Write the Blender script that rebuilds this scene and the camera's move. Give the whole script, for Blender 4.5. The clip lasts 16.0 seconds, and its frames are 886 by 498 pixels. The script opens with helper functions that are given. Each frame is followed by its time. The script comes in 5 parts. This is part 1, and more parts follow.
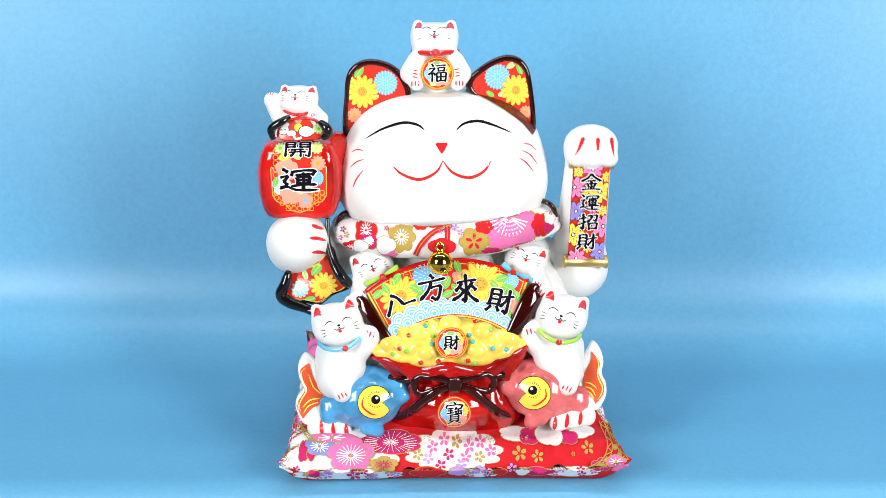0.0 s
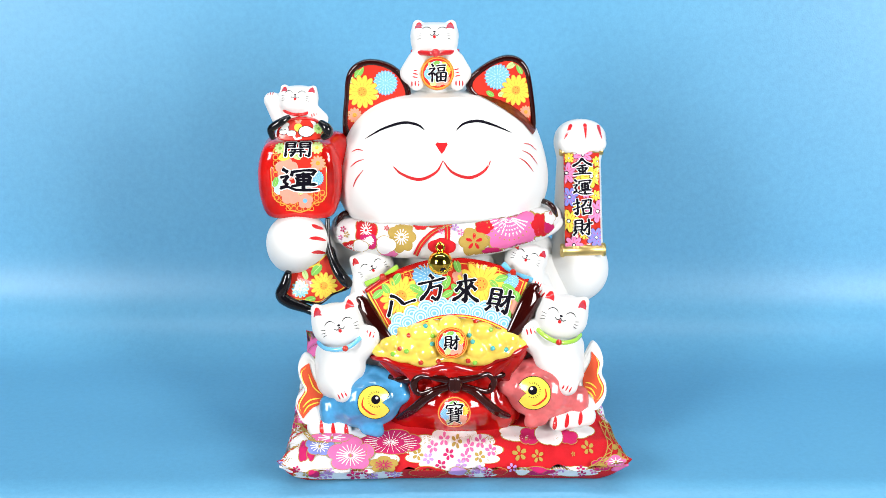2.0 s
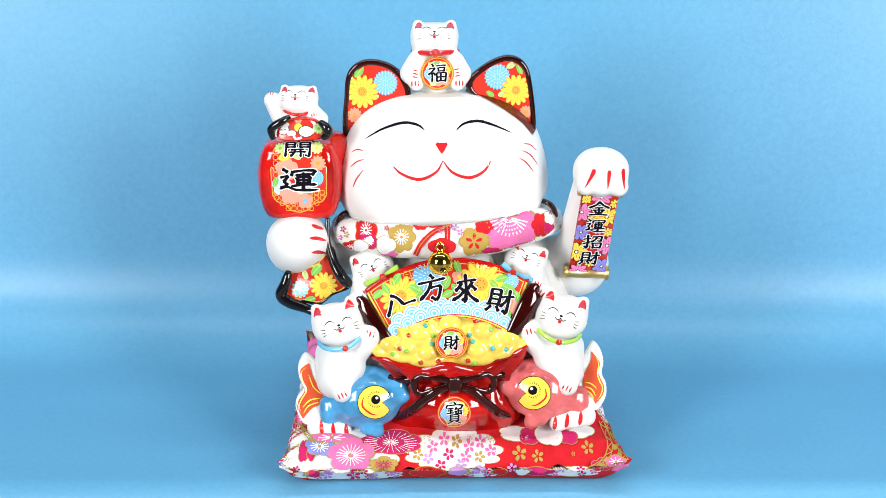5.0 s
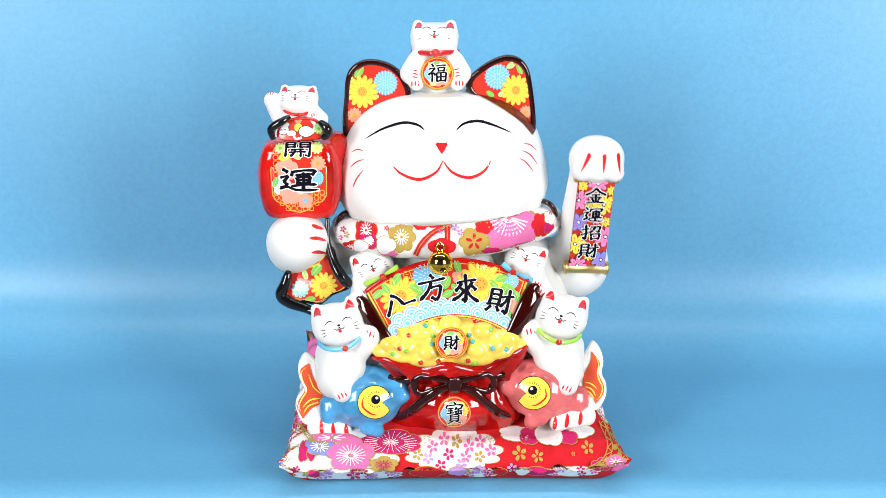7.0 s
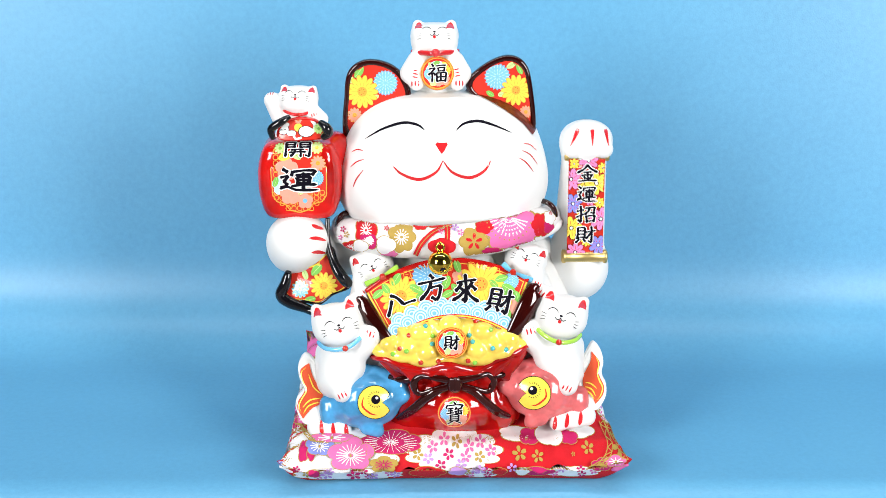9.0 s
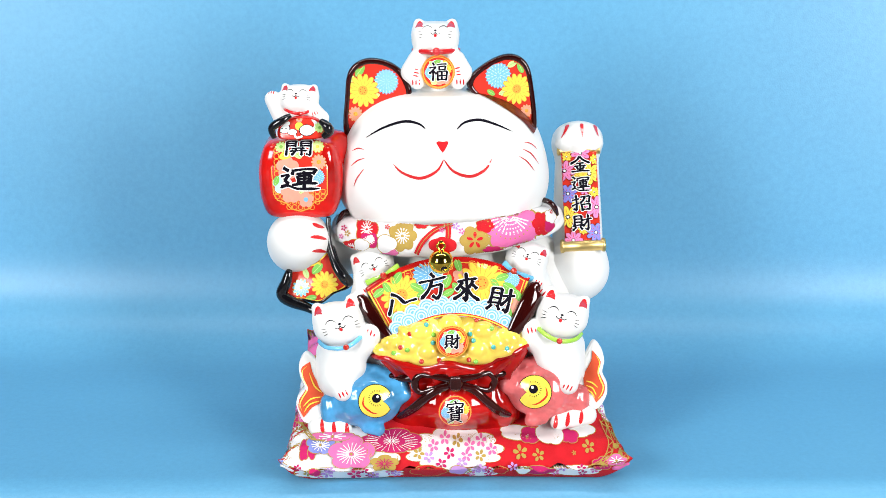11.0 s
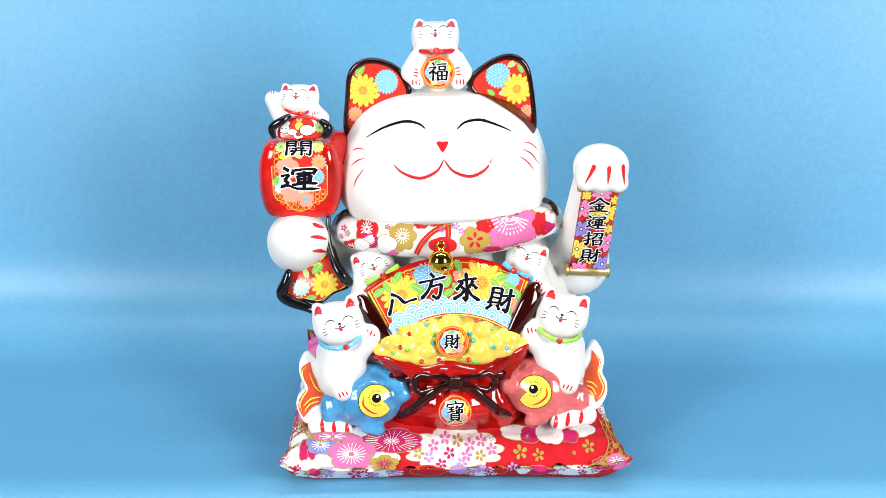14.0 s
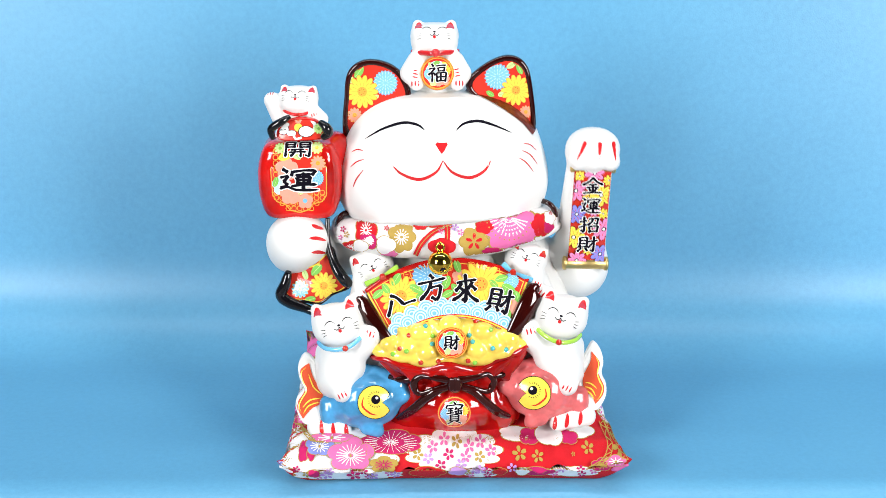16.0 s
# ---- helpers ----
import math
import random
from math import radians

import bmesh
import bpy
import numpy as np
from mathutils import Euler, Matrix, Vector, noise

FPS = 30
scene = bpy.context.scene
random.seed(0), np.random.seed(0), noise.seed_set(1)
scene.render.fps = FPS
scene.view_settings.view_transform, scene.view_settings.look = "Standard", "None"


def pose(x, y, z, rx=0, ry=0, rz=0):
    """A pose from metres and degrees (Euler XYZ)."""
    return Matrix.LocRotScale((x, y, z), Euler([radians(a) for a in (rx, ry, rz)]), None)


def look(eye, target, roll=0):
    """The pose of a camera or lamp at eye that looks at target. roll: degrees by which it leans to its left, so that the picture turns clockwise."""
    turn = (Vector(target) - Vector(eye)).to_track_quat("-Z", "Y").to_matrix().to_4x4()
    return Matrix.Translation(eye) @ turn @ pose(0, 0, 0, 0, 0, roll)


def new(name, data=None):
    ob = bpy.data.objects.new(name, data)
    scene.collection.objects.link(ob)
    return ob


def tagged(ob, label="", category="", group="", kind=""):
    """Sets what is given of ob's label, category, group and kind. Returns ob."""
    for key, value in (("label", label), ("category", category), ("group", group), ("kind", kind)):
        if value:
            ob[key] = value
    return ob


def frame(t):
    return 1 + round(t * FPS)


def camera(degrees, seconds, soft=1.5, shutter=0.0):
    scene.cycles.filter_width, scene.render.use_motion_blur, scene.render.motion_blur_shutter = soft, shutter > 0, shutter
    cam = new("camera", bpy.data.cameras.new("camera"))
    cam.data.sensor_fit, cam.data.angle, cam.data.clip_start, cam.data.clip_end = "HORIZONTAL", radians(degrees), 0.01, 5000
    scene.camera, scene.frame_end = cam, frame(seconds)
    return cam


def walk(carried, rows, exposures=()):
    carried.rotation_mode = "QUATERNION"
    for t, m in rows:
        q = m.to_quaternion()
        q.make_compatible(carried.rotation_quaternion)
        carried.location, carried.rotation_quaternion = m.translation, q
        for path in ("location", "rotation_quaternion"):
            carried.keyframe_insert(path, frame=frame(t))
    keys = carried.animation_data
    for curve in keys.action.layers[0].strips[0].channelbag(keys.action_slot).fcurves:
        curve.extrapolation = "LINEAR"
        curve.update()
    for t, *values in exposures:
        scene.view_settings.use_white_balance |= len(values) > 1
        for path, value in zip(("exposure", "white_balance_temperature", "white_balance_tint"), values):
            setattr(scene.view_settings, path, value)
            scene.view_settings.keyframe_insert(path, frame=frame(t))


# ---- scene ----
import mathutils
from mathutils.bvhtree import BVHTree

# ---- camera: on a tripod, nudged a hair while it is refocused ----
cam = camera(34.995, 16.0, soft=0.7, shutter=0.15)
EYE = (-0.008, -1.1555, 0.543)
REST = pose(*EYE, 71.75, 0, 0)
NUDGED = pose(*EYE, 71.70, 0, 0.035)
walk(cam, [(0.0, REST), (9.3, REST), (11.2, NUDGED), (14.75, NUDGED), (14.95, REST), (16.0, REST)])

# ---- light: soft boxes of a small photo studio, pale room around ----
world = bpy.data.worlds.new("studio")
world.use_nodes = True
world.node_tree.nodes["Background"].inputs[0].default_value = (0.9, 0.95, 1.0, 1)
world.node_tree.nodes["Background"].inputs[1].default_value = 0.05
scene.world = world
scene.view_settings.exposure = 0.33


def soft_box(name, eye, target, sx, sy, watts, colour=(1, 1, 1)):
    lamp = bpy.data.lights.new(name, "AREA")
    lamp.shape, lamp.size, lamp.size_y, lamp.energy, lamp.color = "RECTANGLE", sx, sy, watts, colour
    ob = new(name, lamp)
    ob.matrix_world = look(eye, target)
    return ob


soft_box("soft_box_top", (0.0, -0.14, 1.50), (0, 0.20, 0.05), 1.9, 0.14, 8.6)
soft_box("soft_box_left", (-1.08, -1.32, 0.76), (0.05, 0.1, 0.24), 0.5, 0.8, 22.8)
soft_box("soft_box_right", (1.08, -1.32, 0.68), (0.05, 0.1, 0.30), 0.5, 0.8, 25.2)

# ---- materials ----


def base_material(name):
    m = bpy.data.materials.new(name)
    m.use_nodes = True
    nt = m.node_tree
    return m, nt, nt.nodes["Principled BSDF"]


def noise_node(nt, scale, detail=3, rough=0.5):
    co = nt.nodes.new("ShaderNodeTexCoord")
    n = nt.nodes.new("ShaderNodeTexNoise")
    n.inputs["Scale"].default_value, n.inputs["Detail"].default_value, n.inputs["Roughness"].default_value = scale, detail, rough
    nt.links.new(co.outputs["Object"], n.inputs["Vector"])
    return n


def vary(nt, bsdf, rgb, n, amount):
    ramp = nt.nodes.new("ShaderNodeValToRGB")
    ramp.color_ramp.elements[0].position, ramp.color_ramp.elements[1].position = 0.3, 0.7
    ramp.color_ramp.elements[0].color = (*[c * (1 - amount) for c in rgb], 1)
    ramp.color_ramp.elements[1].color = (*[min(1, c * (1 + amount * 0.6)) for c in rgb], 1)
    nt.links.new(n.outputs["Fac"], ramp.inputs["Fac"])
    nt.links.new(ramp.outputs["Color"], bsdf.inputs["Base Color"])


def bump(nt, bsdf, node, strength, dist, socket="Fac"):
    b = nt.nodes.new("ShaderNodeBump")
    b.inputs["Strength"].default_value, b.inputs["Distance"].default_value = strength, dist
    nt.links.new(node.outputs[socket], b.inputs["Height"])
    nt.links.new(b.outputs["Normal"], bsdf.inputs["Normal"])


def glaze(name, rgb, amount=0.06, rough=0.1, scale=30, relief=0.25, coat=0.6):
    """Fired ceramic glaze: pooled colour, a clear coat and faint waves."""
    m, nt, b = base_material(name)
    vary(nt, b, rgb, noise_node(nt, scale, 4), amount)
    b.inputs["Roughness"].default_value = rough
    b.inputs["Coat Weight"].default_value, b.inputs["Coat Roughness"].default_value = coat, 0.03
    bump(nt, b, noise_node(nt, 45, 2), relief, 0.0008)
    return m


def ink(name, rgb, rough=0.22, amount=0.05):
    """Transfer print under the glaze."""
    m, nt, b = base_material(name)
    vary(nt, b, rgb, noise_node(nt, 220, 3), amount)
    b.inputs["Roughness"].default_value = rough
    b.inputs["Coat Weight"].default_value, b.inputs["Coat Roughness"].default_value = 0.35, 0.08
    return m


def cloth(name, rgb, amount=0.1):
    """Printed cotton with a fine weave."""
    m, nt, b = base_material(name)
    vary(nt, b, rgb, noise_node(nt, 60, 5, 0.7), amount)
    b.inputs["Roughness"].default_value = 0.85
    b.inputs["Specular IOR Level"].default_value = 0.2
    soft, weave = noise_node(nt, 70, 4, 0.6), noise_node(nt, 1500, 2)
    mix = nt.nodes.new("ShaderNodeMix")
    mix.inputs["Factor"].default_value = 0.25
    nt.links.new(soft.outputs["Fac"], mix.inputs["A"])
    nt.links.new(weave.outputs["Fac"], mix.inputs["B"])
    bump(nt, b, mix, 0.6, 0.003, "Result")
    return m


WHITE = glaze("white_glaze", (0.765, 0.765, 0.75), 0.03, 0.28, 14, 0.12, 0.0)
WHITE.node_tree.nodes["Principled BSDF"].inputs["Specular IOR Level"].default_value = 0.04
RED = glaze("red_glaze", (0.58, 0.008, 0.006), 0.55, 0.10, 32, 1.3, 0.12)
BAG_RED = glaze("deep_red_glaze", (0.44, 0.006, 0.005), 0.6, 0.08, 32, 1.0, 0.2)
PAINT_RED = glaze("red_enamel", (0.62, 0.020, 0.025), 0.08)
BROWN = glaze("dark_brown_glaze", (0.030, 0.0022, 0.0018), 0.5, 0.05, 30, 0.5, 0.2)
AMBER = ink("red_brown_glaze", (0.150, 0.022, 0.005), 0.12, 0.5)
AMBER.node_tree.nodes["Principled BSDF"].inputs["Coat Weight"].default_value = 0.0
AMBER.node_tree.nodes["Principled BSDF"].inputs["Specular IOR Level"].default_value = 0.06
BLACK = glaze("black_glaze", (0.005, 0.005, 0.007), 0.2, 0.05, 30, 0.2, 0.2)
BLUE = glaze("blue_glaze", (0.072, 0.32, 0.60), 0.40, 0.1, 60, 0.45, 0.2)
PINK = glaze("pink_glaze", (0.66, 0.14, 0.145), 0.40, 0.1, 60, 0.45, 0.2)
YELLOW = glaze("yellow_glaze", (0.94, 0.64, 0.10), 0.35, 0.10, 40, 0.25, 0.5)
SKY = glaze("light_blue_glaze", (0.16, 0.52, 0.80), 0.2)
LIME = glaze("lime_glaze", (0.38, 0.70, 0.08), 0.2)
I_RED = ink("red_ink", (0.66, 0.035, 0.020))
I_ORANGE = ink("orange_ink", (0.78, 0.17, 0.05))
I_YELLOW = ink("yellow_ink", (0.88, 0.67, 0.08))
I_GOLD = ink("amber_ink", (0.85, 0.40, 0.06))
I_BLUE = ink("blue_ink", (0.20, 0.52, 0.82))
I_PALE = ink("pale_blue_ink", (0.58, 0.80, 0.90))
I_GREEN = ink("green_ink", (0.22, 0.55, 0.10))
I_LIME = ink("pale_green_ink", (0.60, 0.80, 0.30))
I_SALMON = ink("salmon_ink", (0.82, 0.36, 0.26))
I_PINK = ink("rose_ink", (0.80, 0.24, 0.48))
I_VIOLET = ink("violet_ink", (0.24, 0.24, 0.66))
I_BLACK = ink("black_ink", (0.006, 0.005, 0.010), 0.5)
I_BLACK.node_tree.nodes["Principled BSDF"].inputs["Coat Weight"].default_value = 0.0
I_BLACK.node_tree.nodes["Principled BSDF"].inputs["Specular IOR Level"].default_value = 0.05
I_WHITE = ink("white_ink", (0.84, 0.84, 0.82))
C_RED = cloth("red_cotton", (0.60, 0.012, 0.020))
C_WHITE = cloth("white_cotton", (0.82, 0.80, 0.80), 0.03)
C_PINK = cloth("pink_cotton", (0.76, 0.16, 0.40))
C_ROSE = cloth("rose_cotton", (0.56, 0.015, 0.13))
C_GOLD = cloth("gold_cotton", (0.46, 0.31, 0.07))
C_BLUE = cloth("blue_cotton", (0.22, 0.26, 0.64))
C_LILAC = cloth("lilac_cotton", (0.52, 0.28, 0.62))


def gold_material(name, rgb, rough):
    m, nt, b = base_material(name)
    vary(nt, b, rgb, noise_node(nt, 90, 3), 0.06)
    b.inputs["Metallic"].default_value, b.inputs["Roughness"].default_value = 1.0, rough
    return m


GOLD = gold_material("polished_gold", (0.95, 0.62, 0.08), 0.08)
DULL_GOLD = gold_material("gold_plastic", (0.70, 0.52, 0.20), 0.40)


def gem_material(name, rgb):
    m, nt, b = base_material(name)
    b.inputs["Base Color"].default_value = (*rgb, 1)
    b.inputs["Roughness"].default_value, b.inputs["Coat Weight"].default_value = 0.05, 1.0
    return m


GEM_RED, GEM_GREEN, GEM_TEAL = gem_material("red_glass", (0.5, 0.02, 0.01)), gem_material("green_glass", (0.22, 0.55, 0.06)), gem_material("teal_glass", (0.06, 0.42, 0.40))


def paper_material():
    """Matt blue paper: broad unevenness, a fine felt grain and a faint sheen."""
    m, nt, b = base_material("blue_backdrop_paper")
    broad, grain, weave = noise_node(nt, 4, 4), noise_node(nt, 190, 4, 0.75), noise_node(nt, 700, 2, 0.6)
    add = nt.nodes.new("ShaderNodeMix")
    add.inputs["Factor"].default_value = 0.6
    nt.links.new(broad.outputs["Fac"], add.inputs["A"])
    nt.links.new(grain.outputs["Fac"], add.inputs["B"])
    ramp = nt.nodes.new("ShaderNodeValToRGB")
    ramp.color_ramp.elements[0].position, ramp.color_ramp.elements[1].position = 0.3, 0.7
    ramp.color_ramp.elements[0].color, ramp.color_ramp.elements[1].color = (0.098, 0.308, 0.502, 1), (0.128, 0.382, 0.592, 1)
    nt.links.new(add.outputs["Result"], ramp.inputs["Fac"])
    nt.links.new(ramp.outputs["Color"], b.inputs["Base Color"])
    bump(nt, b, weave, 0.14, 0.0006)
    b.inputs["Roughness"].default_value = 0.38
    b.inputs["Specular IOR Level"].default_value = 0.35
    return m


def plaster(name, rgb):
    m, nt, b = base_material(name)
    vary(nt, b, rgb, noise_node(nt, 3, 5), 0.05)
    bump(nt, b, noise_node(nt, 80, 3), 0.2, 0.002)
    b.inputs["Roughness"].default_value = 0.8
    return m


PAPER, WALL, TABLE = paper_material(), plaster("dark_plaster", (0.10, 0.10, 0.105)), plaster("grey_laminate", (0.14, 0.14, 0.14))

# ---- builders ----
ORIGIN = {}


def thing(name, at, label, category, group=""):
    ob = tagged(new(name), label, category, group)
    ob.location = at
    ORIGIN[ob] = Vector(at)
    return ob


def part(name, geo, mats, parent=None, label="", origin=None, smooth=True):
    """Links (vertices, faces, material slots) as one mesh under a thing or a part."""
    verts, faces, slots = geo
    base = ORIGIN[parent] if parent else Vector((0, 0, 0))
    origin = Vector(origin) if origin else base
    me = bpy.data.meshes.new(name)
    v = np.asarray(verts, dtype=float) - np.array(origin)
    me.from_pydata(v.tolist(), [], faces if isinstance(faces, list) else faces.tolist())
    for m in mats if isinstance(mats, (list, tuple)) else [mats]:
        me.materials.append(m)
    if slots is not None:
        me.polygons.foreach_set("material_index", slots)
    me.polygons.foreach_set("use_smooth", [smooth] * len(me.polygons))
    me.update()
    ob = new(name, me)
    if parent:
        ob.parent = parent
    ob.location = origin - base
    ORIGIN[ob] = origin
    return tagged(ob, label)


def tree(geo):
    return BVHTree.FromPolygons([Vector(p) for p in geo[0]], geo[1] if isinstance(geo[1], list) else geo[1].tolist())


# solids by signed distance: (function, low corner, high corner)
def ell(c, r, p=2.0, turn=None):
    c, r = np.array(c, float), np.array(r, float) * np.ones(3)
    t = np.array(turn) if turn is not None else None

    def f(q):
        d = q - c
        if t is not None:
            d = d @ t
        a = np.abs(d) / r
        if p == 2.0:
            k0 = np.sqrt((a * a).sum(1)) + 1e-9
            return k0 * (k0 - 1) / (np.sqrt(((a / r) ** 2).sum(1)) + 1e-9)
        return ((a ** p).sum(1) ** (1 / p) - 1) * r.min()
    m = r.max() if turn is not None else r
    return f, c - m, c + m


def rod(a, b, ra, rb=None):
    a, b = np.array(a, float), np.array(b, float)
    rb = ra if rb is None else rb

    def f(q):
        ab = b - a
        s = np.clip(((q - a) @ ab) / (ab @ ab), 0, 1)
        return np.sqrt(((q - a - s[:, None] * ab) ** 2).sum(1)) - (ra + (rb - ra) * s)
    m = max(ra, rb)
    return f, np.minimum(a, b) - m, np.maximum(a, b) + m


def blend(k, *solids):
    def f(q):
        d = solids[0][0](q)
        for s in solids[1:]:
            e = s[0](q)
            h = np.clip(0.5 + 0.5 * (e - d) / k, 0, 1)
            d = e + (d - e) * h - k * h * (1 - h)
        return d
    return f, np.min([s[1] for s in solids], 0), np.max([s[2] for s in solids], 0)


def carve(k, a, b):
    def f(q):
        d, e = a[0](q), -b[0](q)
        h = np.clip(0.5 - 0.5 * (e - d) / k, 0, 1)
        return e + (d - e) * h + k * h * (1 - h)
    return f, a[1], a[2]


def solid(s, step):
    """A smooth closed mesh of a solid, by surface nets."""
    f, lo, hi = s
    lo, hi = lo - step * 2.5, hi + step * 2.5
    n = np.ceil((hi - lo) / step).astype(int) + 1
    axes = [lo[i] + step * np.arange(n[i]) for i in range(3)]
    q = np.stack(np.meshgrid(*axes, indexing="ij"), -1).reshape(-1, 3)
    val = f(q).reshape(n)
    ins = val < 0
    corner = lambda g, o: g[o[0]:n[0] - 1 + o[0], o[1]:n[1] - 1 + o[1], o[2]:n[2] - 1 + o[2]]
    offs = [(i, j, k) for i in (0, 1) for j in (0, 1) for k in (0, 1)]
    count = sum(corner(ins, o).astype(np.int8) for o in offs)
    cells = np.argwhere((count > 0) & (count < 8))
    index = -np.ones(n - 1, dtype=np.int64)
    index[tuple(cells.T)] = np.arange(len(cells))
    total, hits = np.zeros((len(cells), 3)), np.zeros(len(cells))
    for a in offs:
        for ax in range(3):
            if a[ax]:
                continue
            b = list(a)
            b[ax] = 1
            va, vb = corner(val, a)[tuple(cells.T)], corner(val, b)[tuple(cells.T)]
            x = (va < 0) != (vb < 0)
            p = np.tile(np.array(a, float), (len(cells), 1))
            p[:, ax] = np.where(x, va / np.where(x, va - vb, 1), 0)
            total += p * x[:, None]
            hits += x
    verts = lo + step * (cells + total / hits[:, None])
    for _ in range(2):
        e = step * 0.25
        g = np.stack([(f(verts + e * np.eye(3)[i]) - f(verts - e * np.eye(3)[i])) / (2 * e) for i in range(3)], -1)
        move = g * (f(verts) / ((g * g).sum(1) + 1e-9))[:, None]
        size = np.sqrt((move ** 2).sum(1))[:, None] + 1e-12
        verts = verts - move * np.minimum(1, 0.6 * step / size)
    faces = []
    for ax in range(3):
        u, w = (ax + 1) % 3, (ax + 2) % 3
        sl0, sl1 = [slice(None)] * 3, [slice(None)] * 3
        sl0[ax], sl1[ax] = slice(0, n[ax] - 1), slice(1, n[ax])
        a, b = ins[tuple(sl0)], ins[tuple(sl1)]
        for sign in (True, False):
            e = np.argwhere((a != b) & (a == sign))
            e = e[(e[:, u] > 0) & (e[:, w] > 0) & (e[:, u] < n[u] - 1) & (e[:, w] < n[w] - 1)]
            quad = []
            for du, dw in ((-1, -1), (0, -1), (0, 0), (-1, 0)):
                c = e.copy()
                c[:, u] += du
                c[:, w] += dw
                quad.append(index[tuple(c.T)])
            quad = np.stack(quad, -1)
            faces.append(quad if sign else quad[:, ::-1])
    return verts, np.concatenate(faces), None


def join(*geos):
    v, f, m, k = [], [], [], 0
    for g in geos:
        v += [tuple(p) for p in g[0]]
        f += [[i + k for i in face] for face in (g[1] if isinstance(g[1], list) else g[1].tolist())]
        m += list(g[2]) if g[2] is not None else [0] * len(g[1])
        k = len(v)
    return v, f, m


def smooth_curve(points, n, closed=False):
    """Catmull-Rom through the control points."""
    p = [Vector(q) for q in points]
    out, m = [], len(p)
    spans = m if closed else m - 1
    for i in range(n if closed else n + 1):
        t = i * spans / n
        k = min(int(t), spans - 1)
        t -= k
        at = (lambda j: p[j % m]) if closed else (lambda j: p[max(0, min(m - 1, j))])
        a, b, c, d = at(k - 1), at(k), at(k + 1), at(k + 2)
        out.append(0.5 * (2 * b + (c - a) * t + (2 * a - 5 * b + 4 * c - d) * t * t + (3 * b - a - 3 * c + d) * t ** 3))
    return out


def tube(points, radius, n=48, sides=16, flat=1.0, closed=False):
    """A round bar along a curve; radius may be a function of 0 to 1; flat squeezes it front to back."""
    pts = smooth_curve(points, n, closed)
    fn = radius if callable(radius) else (lambda s: radius)
    v, f = [], []
    m = len(pts)
    for i, p in enumerate(pts):
        nxt, prv = (pts[(i + 1) % m], pts[i - 1]) if closed else (pts[min(m - 1, i + 1)], pts[max(0, i - 1)])
        d = (nxt - prv).normalized()
        side = d.cross(Vector((0, -1, 0.01))).normalized()
        up = side.cross(d).normalized()
        r = fn(i / (m - 1))
        for k in range(sides):
            a = 2 * math.pi * k / sides
            v.append(p + side * (r * math.cos(a)) + up * (r * flat * math.sin(a)))
    for i in range(m if closed else m - 1):
        for k in range(sides):
            a, b = i * sides + k, i * sides + (k + 1) % sides
            c, d = (i + 1) % m * sides + (k + 1) % sides, (i + 1) % m * sides + k
            f.append([a, d, c, b])
    if not closed:
        f.append(list(range(sides)))
        f.append([(m - 1) * sides + k for k in range(sides)][::-1])
    return v, f, None


def lathe(profile, at, axis="Z", n=40, turn=None):
    """Turned form from (radius, height) pairs."""
    v, f = [], []
    for r, h in profile:
        for k in range(n):
            a = 2 * math.pi * k / n
            p = Vector((r * math.cos(a), r * math.sin(a), h))
            if axis == "X":
                p = Vector((p.z, p.x, p.y))
            if axis == "Y":
                p = Vector((p.x, -p.z, p.y))
            if turn is not None:
                p = turn @ p
            v.append(p + Vector(at))
    for i in range(len(profile) - 1):
        for k in range(n):
            f.append([i * n + k, i * n + (k + 1) % n, (i + 1) * n + (k + 1) % n, (i + 1) * n + k])
    f.append(list(range(n))[::-1])
    f.append([(len(profile) - 1) * n + k for k in range(n)])
    return v, f, None


LEAN = radians(18.25)
INTO = Vector((0, math.cos(LEAN), -math.sin(LEAN)))
SIDE, RISE = Vector((1, 0, 0)), Vector((0, math.sin(LEAN), math.cos(LEAN)))


def plaque(points, thick, rim, dish=0.0015, dome=0.0, n=56):
    """A moulded plate with a raised rounded rim: returns the rim with its back, and the panel inside."""
    pts = smooth_curve(points, n, True)
    mid = sum(pts, Vector()) / n
    size = sum((p - mid).length for p in pts) / n
    k = rim / size
    back = Vector((0, 1, 0))
    rings = [(0.05, thick), (0.7, thick), (0.93, thick * 0.85), (1.0, thick * 0.5), (1.0, thick * 0.25), (0.985, 0.0008), (1 - k * 0.5, 0), (1 - k, 0.0008), (1 - k * 1.12, dish + 0.0005)]
    v, f = [], []
    for s, y in rings:
        v += [mid + (p - mid) * s + back * y for p in pts]
    for i in range(len(rings) - 1):
        f += [[i * n + j, (i + 1) * n + j, (i + 1) * n + (j + 1) % n, i * n + (j + 1) % n] for j in range(n)]
    f.append(list(range(n)))
    s0 = 1 - k * 1.06
    rings = [(s0, dish), (s0 * 0.75, dish - dome * 0.45), (s0 * 0.5, dish - dome * 0.75), (s0 * 0.25, dish - dome * 0.95), (0.01, dish - dome)]
    v2, f2 = [], []
    for s, y in rings:
        v2 += [mid + (p - mid) * s + back * y for p in pts]
    for i in range(len(rings) - 1):
        f2 += [[i * n + j, (i + 1) * n + j, (i + 1) * n + (j + 1) % n, i * n + (j + 1) % n] for j in range(n)]
    f2.append([(len(rings) - 1) * n + j for j in range(n)])
    return (v, f, None), (v2, f2, None), [mid + (p - mid) * s0 for p in pts]


